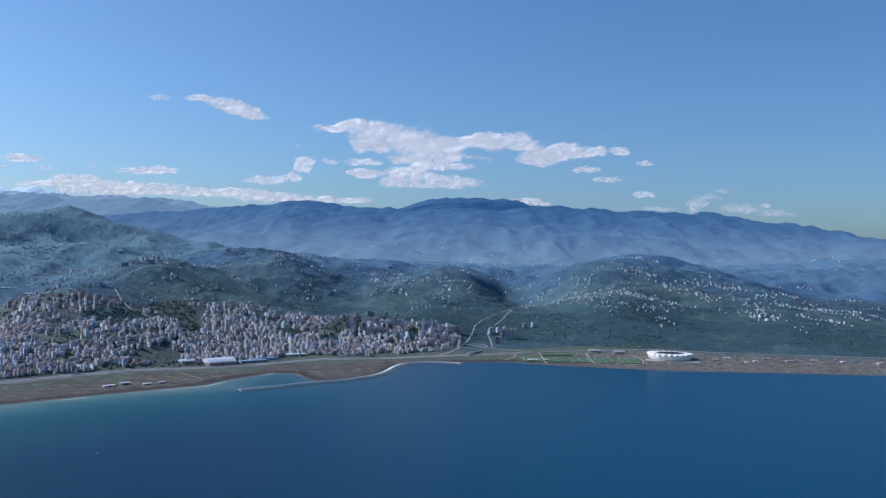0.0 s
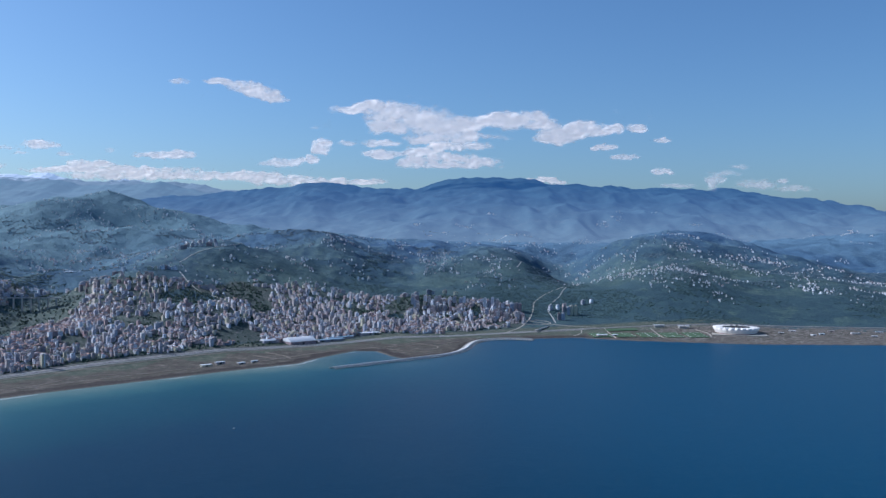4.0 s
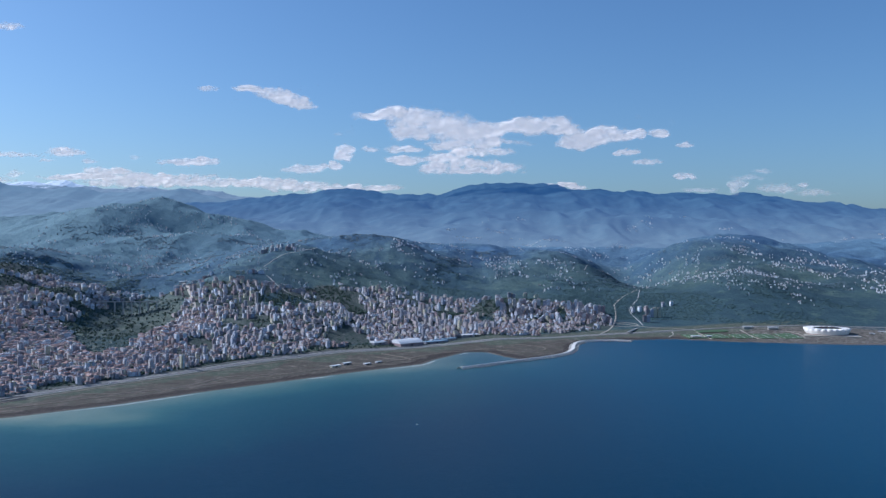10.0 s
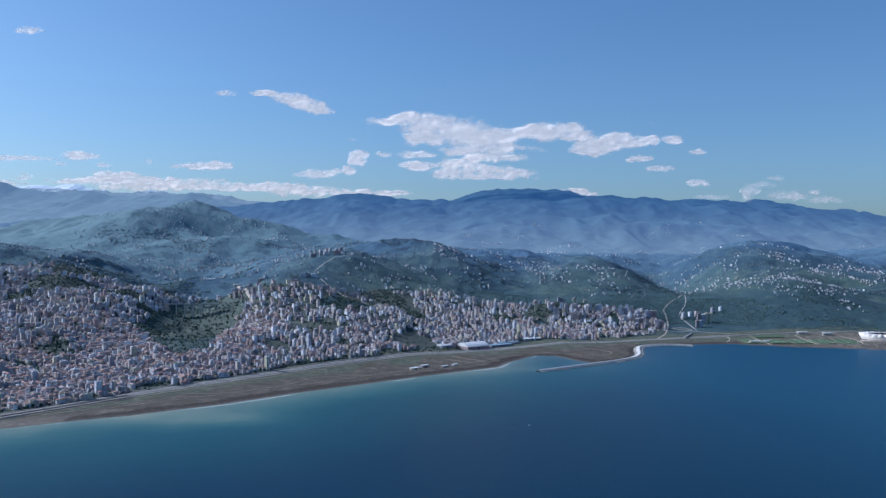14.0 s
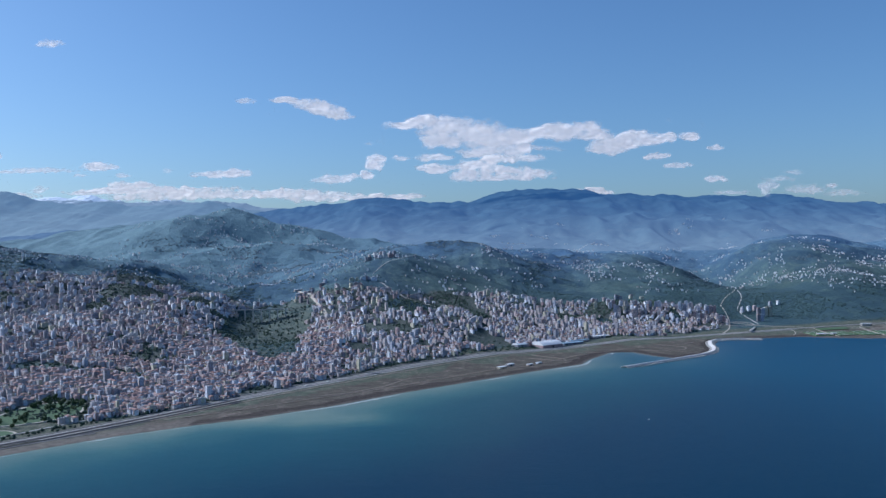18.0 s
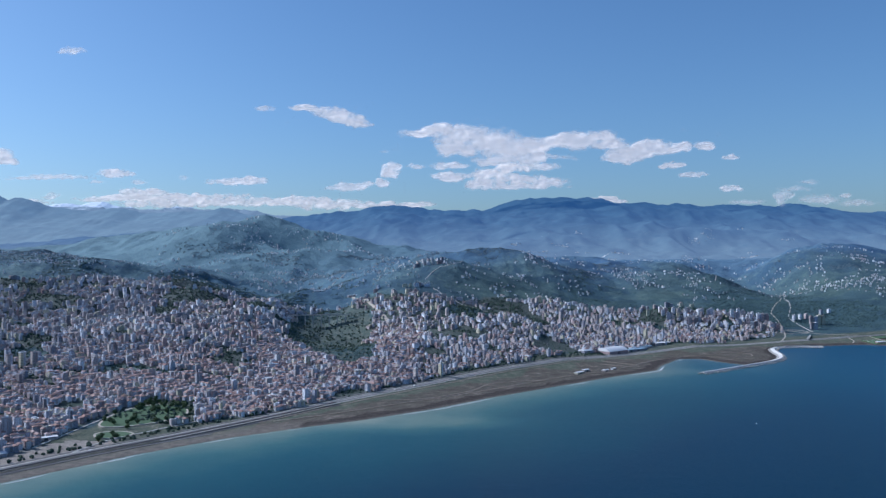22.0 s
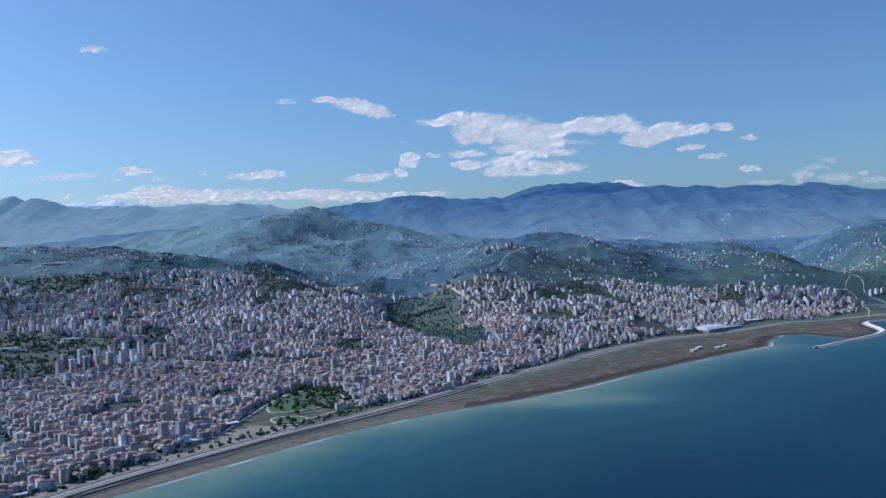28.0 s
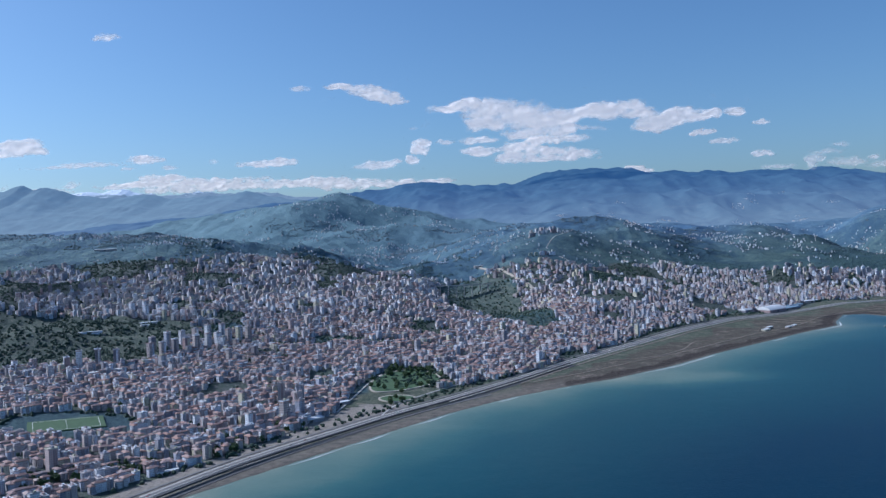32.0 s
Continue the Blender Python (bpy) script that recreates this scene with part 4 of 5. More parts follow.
def breakwater():
    line = np.array([(8, 419), (0, 421.5), (-8, 421), (-15, 417), (-20, 410), (-23.5, 396), (-25, 384), (-29, 371), (-36, 361), (-48, 350), (-62, 337), (-76, 324.5)], float)
    pts = []
    for a, b in zip(line[:-1], line[1:]):
        pts += [a + (b - a) * k / 12 for k in range(12)]
    pts = np.array(pts + [line[-1]])
    for _ in range(12):
        pts[1:-1] = (pts[:-2] + 2 * pts[1:-1] + pts[2:]) / 4
    t = np.gradient(pts, axis=0)
    t /= np.hypot(*t.T)[:, None]
    side = np.stack([-t[:, 1], t[:, 0]], -1)
    r = np.random.RandomState(3)
    top = thing("breakwater", pose(-50, 350, 0), "long curved rubble breakwater with a pale concrete crest", "breakwater")
    off = np.array([-50, 350, 0])
    prof = [(-1.9, -0.8), (-1.4, 0.1), (-0.75, 0.5), (0.65, 0.5), (1.2, 0.1), (1.7, -0.8)]
    v = np.stack([np.c_[pts + side * (o + r.uniform(-0.15, 0.15, len(pts)))[:, None], z + r.uniform(-0.08, 0.08, len(pts))] for o, z in prof], 1).reshape(-1, 3) - off
    part("rubble_body", mesh_of("rubble_body", v, grid_faces(len(pts), 6)[:, ::-1], [M_ROCK]), top)
    crest = [(-0.85, 0.4), (-0.85, 0.68), (0.5, 0.68), (0.5, 0.9), (0.72, 0.9), (0.72, 0.4)]
    v = np.stack([np.c_[pts + side * o, 0 * pts[:, 0] + z] for o, z in crest], 1).reshape(-1, 3) - off
    part("crest_road", mesh_of("crest_road", v, grid_faces(len(pts), 6)[:, ::-1], [M_PALE]), top, "pale concrete crest with parapet")
    vs, fs, n = [], [], 0
    cube = np.array([(x, y, z) for x in (-1, 1) for y in (-1, 1) for z in (-1, 1)], float)
    cf = np.array([(0, 1, 3, 2), (4, 6, 7, 5), (0, 4, 5, 1), (2, 3, 7, 6), (0, 2, 6, 4), (1, 5, 7, 3)])
    for _ in range(1500):
        k = r.randint(len(pts))
        o = r.choice([-1, 1]) * r.uniform(1.0, 1.9)
        m = np.array(Euler(r.uniform(0, 3, 3)).to_matrix())
        c = np.r_[pts[k] + side[k] * o + r.uniform(-0.5, 0.5, 2), 0.55 - 0.42 * (abs(o) - 0.65)]
        vs.append((cube * r.uniform(0.10, 0.22, 3)) @ m.T + c - off), fs.append(cf + n)
        n += 8
    tagged(part("rubble_armour", mesh_of("rubble_armour", np.concatenate(vs), np.concatenate(fs), [M_ROCK]), top), kind="stuff")


breakwater()


# ---- single landmarks ----
def stadium():
    cx, cy, z0 = 115.5, 448.0, 1.2
    top = thing("stadium", pose(cx, cy, z0, 0, 0, -12), "white stadium with a scalloped membrane roof", "stadium")
    lobes, per = 22, 6
    n = lobes * per
    rx, ry = 10.8, 9.0

    def ring(scale, z, wave, k0, k1):
        k = np.arange(k0, k1 + 1)
        a = 2 * np.pi * k / n
        w = np.abs(np.sin(a * lobes / 2))
        return np.stack([rx * scale * (1 + 0.06 * wave * w) * np.cos(a), ry * scale * (1 + 0.06 * wave * w) * np.sin(a), z + 0.95 * wave * w], -1)

    for b in range(lobes):
        rows = [ring(s, z, w, b * per, (b + 1) * per) for s, z, w in ((0.95, 0.3, 0.0), (1.0, 1.3, 0.4), (1.03, 2.3, 1.0), (0.97, 2.65, 0.7), (0.80, 3.1, 0.25), (0.66, 3.2, 0.0))]
        v = np.stack(rows, 1).reshape(-1, 3)
        part("roof_panel", mesh_of("roof_panel", v, grid_faces(per + 1, 6), [M_SHELL], smooth=True), top)
    rows = [ring(s, z, 0, 0, n) for s, z in ((0.94, -0.6), (0.94, 0.9), (0.80, 1.8), (0.42, 0.15))]
    part("stand", mesh_of("stand", np.stack(rows, 1).reshape(-1, 3), grid_faces(n + 1, 4), [plain("stand_seats", (0.20, 0.09, 0.12))]), top, "dark red and blue seating bowl")
    v, f, uv = box_part(9.0, 6.0, -0.5, 0.2)
    part("pitch", quad_mesh("pitch", v, f, uv, M_TURF), top, "green turf pitch")
    plaza = box_part(27, 15, -1.5, 0.06, 1, -3.6)
    part("plaza", quad_mesh("plaza", *plaza, M_PATH), top, "pale paved forecourt")


stadium()


def field(cx, cy, w, l, turn, z=None, lines=True, name="playing_field", label="green training pitch with white markings"):
    z = ground_at(cx, cy) + 0.3 if z is None else z
    c, s = 4 * math.cos(radians(turn)), 4 * math.sin(radians(turn))
    su, sv = (ground_at(cx + c, cy + s) - ground_at(cx - c, cy - s)) / 8, (ground_at(cx - s, cy + c) - ground_at(cx + s, cy - c)) / 8
    top = thing(name, pose(cx, cy, z, math.degrees(math.atan(sv)), -math.degrees(math.atan(su)), turn), label, "sports field")
    part("turf", quad_mesh("turf", *box_part(w, l, -1.5, 0.06), M_TURF), top)
    if lines:
        for s in (-1, 1):
            part("marking", quad_mesh("marking", *box_part(w * 0.86, 0.07, 0.05, 0.075, 0, s * l * 0.43), M_LINE), top)
            part("marking", quad_mesh("marking", *box_part(0.07, l * 0.86, 0.05, 0.08, s * w * 0.43, 0), M_LINE), top)
        part("marking", quad_mesh("marking", *box_part(0.07, l * 0.86, 0.05, 0.085), M_LINE), top)
    return top


for fx in (44, 56, 68, 80, 92):
    field(fx, 439, 9.6, 15, 4)
field(58, 456, 16, 6, 4, lines=False, label="green training field beside the road")
field(-338, 173.5, 17, 10.5, 28, lines=True)
for tx, ty in ((79.5, 464), (92, 461)):
    top = thing("field_stand", pose(tx, ty, ground_at(tx, ty), 0, 0, 4), "small covered stand with white roof", "stand")
    part("seating_block", quad_mesh("seating_block", *box_part(5.2, 1.6, -0.4, 0.7), M_CONC), top)
    part("canopy", quad_mesh("canopy", *box_part(5.8, 2.3, 1.15, 1.28, 0, -0.2), M_METAL), top)
    for px in (-2.3, 0, 2.3):
        part("post", quad_mesh("post", *box_part(0.12, 0.12, 0.7, 1.15, px, 0.6), M_CONC), top)


def shed(x, y, w, l, h, turn, mat, arched=False, label="long low shed with a white sheet roof"):
    z = ground_at(x, y)
    top = thing("warehouse", pose(x, y, z, 0, 0, turn), label, "warehouse", "sheds along the coast")
    part("wall", quad_mesh("wall", *box_part(w, l, -0.6, h, top=False), M_WALL[True]), top)
    k = 9
    t = np.linspace(-1, 1, k)
    rise = (1 - t * t) * (0.34 if arched else 0.0) * l * 0.5 + (1 - np.abs(t)) * (0 if arched else 0.10) * l * 0.5
    v = np.array([(sx * (w / 2 + 0.1), tt * (l / 2 + 0.1), h + r + dz) for sx in (-1, 1) for tt, r in zip(t, rise) for dz in (0, 0.12)])
    i = np.arange(2 * k * 2).reshape(2, k, 2)
    f = [np.stack([i[0, :-1, 1], i[1, :-1, 1], i[1, 1:, 1], i[0, 1:, 1]], -1)]
    f += [np.stack([i[s, :-1, 0], i[s, 1:, 0], i[s, 1:, 1], i[s, :-1, 1]], -1) for s in (0, 1)]
    f += [np.array([(i[0, e, 0], i[1, e, 0], i[1, e, 1], i[0, e, 1])]) for e in (0, -1)]
    f += [np.array([(i[s, a, 0], i[s, b, 0], i[s, c, 0], i[s, e, 0])]) for s in (0, 1) for a, b, c, e in ((0, 2, 6, 8), (2, 3, 5, 6))]
    part("roof", mesh_of("roof", v, np.concatenate(f), [mat]), top)
    part("doorway", quad_mesh("doorway", *box_part(0.9, 0.1, 0, h * 0.8, 0, -l / 2 - 0.03), M_GLASS), top)


shed(-101, 391, 13, 8.5, 1.2, 40, M_METAL, True, "large white arched market hall")
shed(-114, 386, 6, 4, 0.9, 40, M_METAL, True)
shed(-88, 401, 13, 3.2, 0.8, 38, M_BLUE, label="long low shed with a blue sheet roof")
shed(-84, 408, 13, 2.6, 0.8, 38, M_BLUE, label="long low shed with a blue sheet roof")
shed(-72, 420, 10, 4, 0.8, 30, M_METAL)
shed(-124.5, 324.5, 4.2, 1.7, 0.6, 46, M_METAL)
shed(-121, 331, 3.6, 1.4, 0.7, 46, M_METAL)
shed(-113, 332, 3.0, 1.3, 0.5, 46, M_METAL)
shed(-109, 337, 2.6, 1.0, 0.5, 46, M_METAL)
shed(-281.5, 180.5, 7.5, 3.0, 0.7, 44, M_METAL)
shed(-277, 199, 6.0, 2.0, 0.6, 44, M_METAL)
shed(-301, 138, 4.6, 1.2, 0.45, 52, M_METAL)
shed(-312, 139, 3.4, 1.1, 0.4, 52, M_METAL)
shed(-321, 216, 8, 2.6, 0.6, 40, M_METAL)
shed(-331, 222, 10, 3.2, 0.7, 42, M_TILE[True], label="long low hall with a red roof")
shed(-342, 214, 12, 2.4, 0.7, 42, M_TILE[True], label="long low hall with a red roof")
shed(-352, 226, 10, 2.4, 0.8, 42, M_METAL)
shed(-366, 300, 7, 1.6, 0.7, 38, M_METAL)
shed(-378, 276, 8, 1.4, 0.6, 30, M_METAL)
shed(-364, 291, 3, 1.4, 0.6, 38, M_METAL)
shed(44, 435, 5, 2.6, 0.8, 10, M_METAL)
shed(51, 437, 2.6, 2.0, 0.6, 10, M_METAL)
for sx, sy, sw in ((138, 446, 5), (146, 452, 7), (158, 444, 5), (166, 452, 6), (176, 446, 9), (190, 450, 7), (152, 440, 4), (204, 448, 6), (222, 446, 8), (182, 438, 5)):
    shed(sx, sy, sw * 0.5, 1.6, 0.45, (sx * 7) % 60 - 30, M_METAL if (sx + sy) % 3 else M_CONC)
shed(-455, 470, 12, 3, 0.9, 10, M_METAL)
shed(-238, 500, 7, 2.4, 0.7, 20, M_METAL)
shed(-262, 520, 9, 2.2, 0.7, 35, M_METAL)


def viaduct(a, b, z, count, wide, name="viaduct", label="grey concrete road viaduct on tall piers"):
    a, b = np.array(a, float), np.array(b, float)
    mid, span = (a + b) / 2, np.hypot(*(b - a))
    turn = math.degrees(math.atan2(b[1] - a[1], b[0] - a[0]))
    top = thing(name, pose(*mid, z, 0, 0, turn), label, "bridge")
    part("deck", quad_mesh("deck", *box_part(span, wide, -0.35, 0.0), M_CONC), top)
    for s in (-1, 1):
        part("parapet", quad_mesh("parapet", *box_part(span, 0.08, 0.0, 0.14, 0, s * wide / 2), M_CONC), top)
    for k in range(count):
        f = (k + 0.5) / count - 0.5
        q = mid + (b - a) * f
        low = ground_at(*q) - z - 0.3
        if low < -0.6:
            for s in (-0.28, 0.28):
                part("pier", quad_mesh("pier", *box_part(0.42, 0.5, low, -0.35, f * span, s * wide), M_CONC), top)


viaduct((-266, 437), (-232, 440), 17.2, 8, 1.6)
viaduct((-216, 327), (-197, 330), 6.2, 4, 1.0, "bridge", "low pale concrete bridge over the ravine")
viaduct((12, 449), (28, 484), 1.7, 7, 1.0, "flyover", "concrete flyover at the valley mouth")


def boat():
    top = thing("motor_boat", pose(-88, 222, 0, 0, 0, 35), "small white motor boat on the sea", "boat")
    v = np.array([(-0.5, -0.2, 0.15), (0.3, -0.2, 0.15), (0.75, 0, 0.2), (0.3, 0.2, 0.15), (-0.5, 0.2, 0.15), (-0.45, -0.12, -0.1), (0.3, -0.12, -0.1), (0.6, 0, -0.1), (0.3, 0.12, -0.1), (-0.45, 0.12, -0.1)]) * 0.6
    f = [np.array([(k, (k + 1) % 5, 5 + (k + 1) % 5, 5 + k) for k in range(5)]), np.array([(0, 1, 3, 4)]), np.array([(1, 2, 3)])]
    part("hull", mesh_of("hull", v, f, [M_SHELL]), top)
    part("cabin", quad_mesh("cabin", *box_part(0.24, 0.16, 0.09, 0.24, -0.03, 0), M_SHELL), top)
    part("windscreen", quad_mesh("windscreen", *box_part(0.04, 0.14, 0.15, 0.225, 0.1, 0), M_GLASS), top)


boat()
for kind in KINDS:
    build_houses(kind)


# ---- trees and woods ----
def ball(level):
    bm = bmesh.new()
    bmesh.ops.create_icosphere(bm, subdivisions=level, radius=1)
    v = np.array([x.co[:] for x in bm.verts])
    f = np.array([[x.index for x in g.verts] for g in bm.faces])
    bm.free()
    return v, f


BALL_1 = ball(1)


def scatter(shape, places, sizes, flat, seed, jag=0.3):
    """Many uneven clumps in one set of arrays."""
    v, f = shape
    r = np.random.RandomState(seed)
    n = len(places)
    k = 1 + r.uniform(-jag, jag, (n, len(v), 1))
    turn = r.uniform(0, 6.3, n)
    c, s = np.cos(turn)[:, None], np.sin(turn)[:, None]
    x, y = v[None, :, 0] * c - v[None, :, 1] * s, v[None, :, 0] * s + v[None, :, 1] * c
    w = np.stack([x, y, np.broadcast_to(v[None, :, 2], x.shape) * flat], -1) * k * sizes[:, None, None] + places[:, None, :]
    return w.reshape(-1, 3), (f[None] + (np.arange(n) * len(v))[:, None, None]).reshape(-1, 3)


def woods():
    r = np.random.RandomState(21)
    n = 330000
    az, rad = np.radians(r.uniform(-50, 48, n)), 250 + 620 * r.rand(n) ** 0.8
    p = np.stack([-120 + rad * np.sin(az), -20 + rad * np.cos(az)], -1)
    d = inland(p)
    cover = fbm(p[:, 0] / 42 + 9, p[:, 1] / 42, 4) * 2.4 - 0.8 + 0.35 * ((p[:, 0] > -20) & (d < 120)) + 0.5 * within(p, RAVINE)
    cover = cover + 0.5 * np.exp(-((p[:, 0] + 430) / 90) ** 2 - ((p[:, 1] - 520) / 80) ** 2)
    cover = cover + 0.5 * (fbm(p[:, 0] / 6, p[:, 1] / 6, 2) - 0.5)
    ok = (d > 62) & (r.rand(n) < np.clip(cover * 6.0 - 4.0, 0.12, 0.95) * np.clip((930 - rad) / 220, 0, 1)) & ~(within(p, CITY) & ~within(p, RAVINE))
    thick = (cover[ok] * 6.0 - 4.0 > 0.2)[:78000]
    p = p[ok][:78000]
    s = np.where(thick, r.uniform(0.45, 1.0, len(p)), r.uniform(0.25, 0.6, len(p)))
    q = np.c_[p, height(p[:, 0], p[:, 1]) - 0.05 * s]
    # clumps beyond this line take the haze-tinted leaf colour
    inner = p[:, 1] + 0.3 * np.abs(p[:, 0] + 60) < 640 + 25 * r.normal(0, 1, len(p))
    for name, mat, pick, label in (("hill_woods", M_WOOD, inner, "dark green broadleaf woods on the hillsides"), ("upland_woods", M_WOOD_HAZED, ~inner, "woods on the farther hills with blue haze in their colour")):
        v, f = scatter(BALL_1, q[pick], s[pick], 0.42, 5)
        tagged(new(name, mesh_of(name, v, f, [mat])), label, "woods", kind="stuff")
    n = 76000
    p = np.stack([r.uniform(-520, 0, n), r.uniform(60, 520, n)], -1)
    g = fbm(p[:, 0] / 26, p[:, 1] / 26, 3)
    d = inland(p)
    lot = CITY
    gap = within(p, lot) & (((g > 0.62) & (d > 75)) | (r.rand(n) < 0.10) | (to_line(p, WOODED) < 3) | (~is_town(p) & (r.rand(n) < np.where(within(p, RAVINE), 0.25, np.where(within(p, GREEN_BELT) & (p[:, 1] > 270), 0.2, 1.0)))))
    verge = (to_line(p, HIGHWAY) > 4.5) & (to_line(p, HIGHWAY) < 9) & ~within(p, SEAWARD) & (d > 8) & (p[:, 0] < -90) & (r.rand(n) < 0.8)
    ok = (gap | verge) & (d > 13) & ~ellipse_mask(p, -338, 174, 15, 10)
    p = p[ok][:16000]
    s = r.uniform(0.32, 0.62, len(p))
    q = np.c_[p, height(p[:, 0], p[:, 1]) + 0.55 * s]
    v, f = scatter(BALL_1, q, s, 1.0, 6)
    tagged(new("street_trees", mesh_of("street_trees", v, f, [M_GROVE])), "green trees and bushes between the houses", "trees", kind="stuff")


woods()


def tree_kind(seed, tall):
    """A trunk with limbs and a crown of many leafy clumps."""
    r = np.random.RandomState(seed)
    rings = [(0.10, 0), (0.08, 0.3 * tall), (0.05, 0.6 * tall), (0.02, 0.9 * tall)]
    v = np.array([(a * math.cos(k * 1.047), a * math.sin(k * 1.047), z) for a, z in rings for k in range(6)])
    f = np.array([(i * 6 + k, i * 6 + (k + 1) % 6, i * 6 + 6 + (k + 1) % 6, i * 6 + 6 + k) for i in range(3) for k in range(6)])
    pieces_v, pieces_f, n = [v], [f], len(v)
    for k in range(4):
        a, z0 = r.uniform(0, 6.28), tall * r.uniform(0.35, 0.6)
        tip = np.array([0.4 * math.cos(a), 0.4 * math.sin(a), z0 + 0.35])
        base = np.array([(0.03, 0, z0), (-0.02, 0.03, z0), (-0.02, -0.03, z0)])
        pieces_v.append(np.r_[base, base * 0.3 + tip * np.array([1, 1, 0]) + np.array([0, 0, tip[2] - z0 * 0.3])])
        pieces_f.append(np.array([(0, 1, 4, 3), (1, 2, 5, 4), (2, 0, 3, 5)]) + n)
        n += 6
    trunk = mesh_of("trunk", np.concatenate(pieces_v), np.concatenate(pieces_f), [M_BARK])
    m = 46
    dirs = r.normal(0, 1, (m, 3))
    dirs /= np.linalg.norm(dirs, axis=1)[:, None]
    c = dirs * r.uniform(0.25, 0.62, (m, 1)) * np.array([1, 1, 0.95]) + np.array([0, 0, tall * 0.82])
    v, f = scatter(BALL_1, c, r.uniform(0.13, 0.27, m), 0.8, seed, 0.4)
    return trunk, mesh_of("crown", v, f, [M_LEAF])


def trees():
    r = np.random.RandomState(9)
    kinds = [tree_kind(s, t) for s, t in ((1, 1.0), (2, 1.25), (3, 0.85))]
    masters = {}
    spots = []
    while len(spots) < 60:
        p = np.array([(r.uniform(-275, -246), r.uniform(196, 252))])
        if within(p, PARK)[0] and (p[0, 1] > 236 or r.rand() < 0.25):
            spots.append(p[0])
    for cx, cy, n in ((-320, 135, 22), (-312, 140, 22), (-306, 144, 16), (-295, 154, 10), (-292, 160, 8), (-326, 129, 16), (-286, 174, 8), (-335, 190, 12)):
        spots += [np.array([cx, cy]) + r.normal(0, 2.2, 2) for _ in range(n)]
    for x, y in spots:
        if to_line(np.array([(x, y)]), HIGHWAY)[0] < 2.2:
            continue
        k = r.randint(3)
        m = Matrix.LocRotScale((x, y, ground_at(x, y)), Euler((0, 0, r.uniform(0, 6))), None)
        if k not in masters:
            top = thing("tree", m, "round green broadleaf tree near the coast road", "tree", "trees by the coast")
            part("trunk", kinds[k][0], top)
            part("crown", kinds[k][1], top)
            masters[k] = top
        else:
            copy_thing(masters[k], m)


trees()


# ---- park ----
def park():
    def lawn(corners, name, label):
        c = np.array(corners, float)
        for _ in range(3):
            c = np.stack([0.75 * c + 0.25 * np.roll(c, -1, 0), 0.25 * c + 0.75 * np.roll(c, -1, 0)], 1).reshape(-1, 2)
        mid = c.mean(0)
        zs = height(c[:, 0], c[:, 1]) + 0.22
        v = np.r_[np.c_[c, zs], [(mid[0], mid[1], ground_at(*mid) + 0.24)], np.c_[c, zs - 0.5]]
        n = len(c)
        k = np.arange(n)
        f = [np.stack([k, (k + 1) % n, 0 * k + n], -1), np.stack([k, k + n + 1, (k + 1) % n + n + 1, (k + 1) % n], -1)]
        tagged(new(name, mesh_of(name, v, f, [M_TURF])), label, "lawn", kind="structure")
        ring = np.r_[c, c[:2]]
        tagged(new(name + "_path", ribbon(ring, 0.3, 0.24, "path", M_PATH)), "pale path round the lawn", "path", kind="structure")

    lawn([(-271, 214), (-272, 232), (-265, 246), (-254, 243), (-250, 230), (-258, 219), (-265, 214)], "lawn_large", "green park lawn beside the town")
    lawn([(-268, 207), (-262, 211), (-256, 208), (-260, 202), (-265, 202)], "lawn_small", "oval green lawn inside the slip road")


park()


# ---- cars ----
def cars():
    r = np.random.RandomState(4)
    paints = [plain("car_paint", c, 0.35, 0.5, spread=0.05) for c in ((0.75, 0.75, 0.74), (0.06, 0.06, 0.07), (0.42, 0.43, 0.45), (0.35, 0.05, 0.05))]
    masters = {}
    lines = {s: lane(s) for s in (0.55, 1.15, -0.55, -1.15)}
    for _ in range(46):
        off = r.choice([0.55, 1.15, -0.55, -1.15])
        line = lines[off]
        k = r.randint(1, 12)
        f = r.rand()
        a, b = line[k], line[k + 1]
        q = a + (b - a) * f
        turn = math.atan2(b[1] - a[1], b[0] - a[0]) + (math.pi if off > 0 else 0)
        z = max(ground_at(*q), ground_at(*(HIGHWAY[k] + (HIGHWAY[k + 1] - HIGHWAY[k]) * f))) + 0.13
        m = Matrix.LocRotScale((*q, z), Euler((0, 0, turn)), None)
        c = r.randint(5)
        if c not in masters:
            truck = c == 4
            top = thing("truck" if truck else "car", m, "white box truck on the coast road" if truck else "car on the coast road", "truck" if truck else "car", "traffic on the coast road")
            if truck:
                part("cargo_box", quad_mesh("cargo_box", *box_part(0.75, 0.26, 0.08, 0.36, -0.12, 0), M_SHELL), top)
                part("cab", quad_mesh("cab", *box_part(0.2, 0.24, 0.05, 0.28, 0.4, 0), paints[0]), top)
                wheels = (-0.3, 0.38)
            else:
                part("body", quad_mesh("body", *box_part(0.44, 0.18, 0.03, 0.10), paints[c]), top)
                part("cabin", quad_mesh("cabin", *box_part(0.24, 0.16, 0.10, 0.15, -0.03, 0), M_GLASS), top)
                wheels = (-0.13, 0.13)
            for wx in wheels:
                for wy in (-0.09, 0.09):
                    part("wheel", quad_mesh("wheel", *box_part(0.07, 0.03, 0.0, 0.07, wx, wy), M_GLASS), top)
            masters[c] = top
        else:
            copy_thing(masters[c], m)


cars()


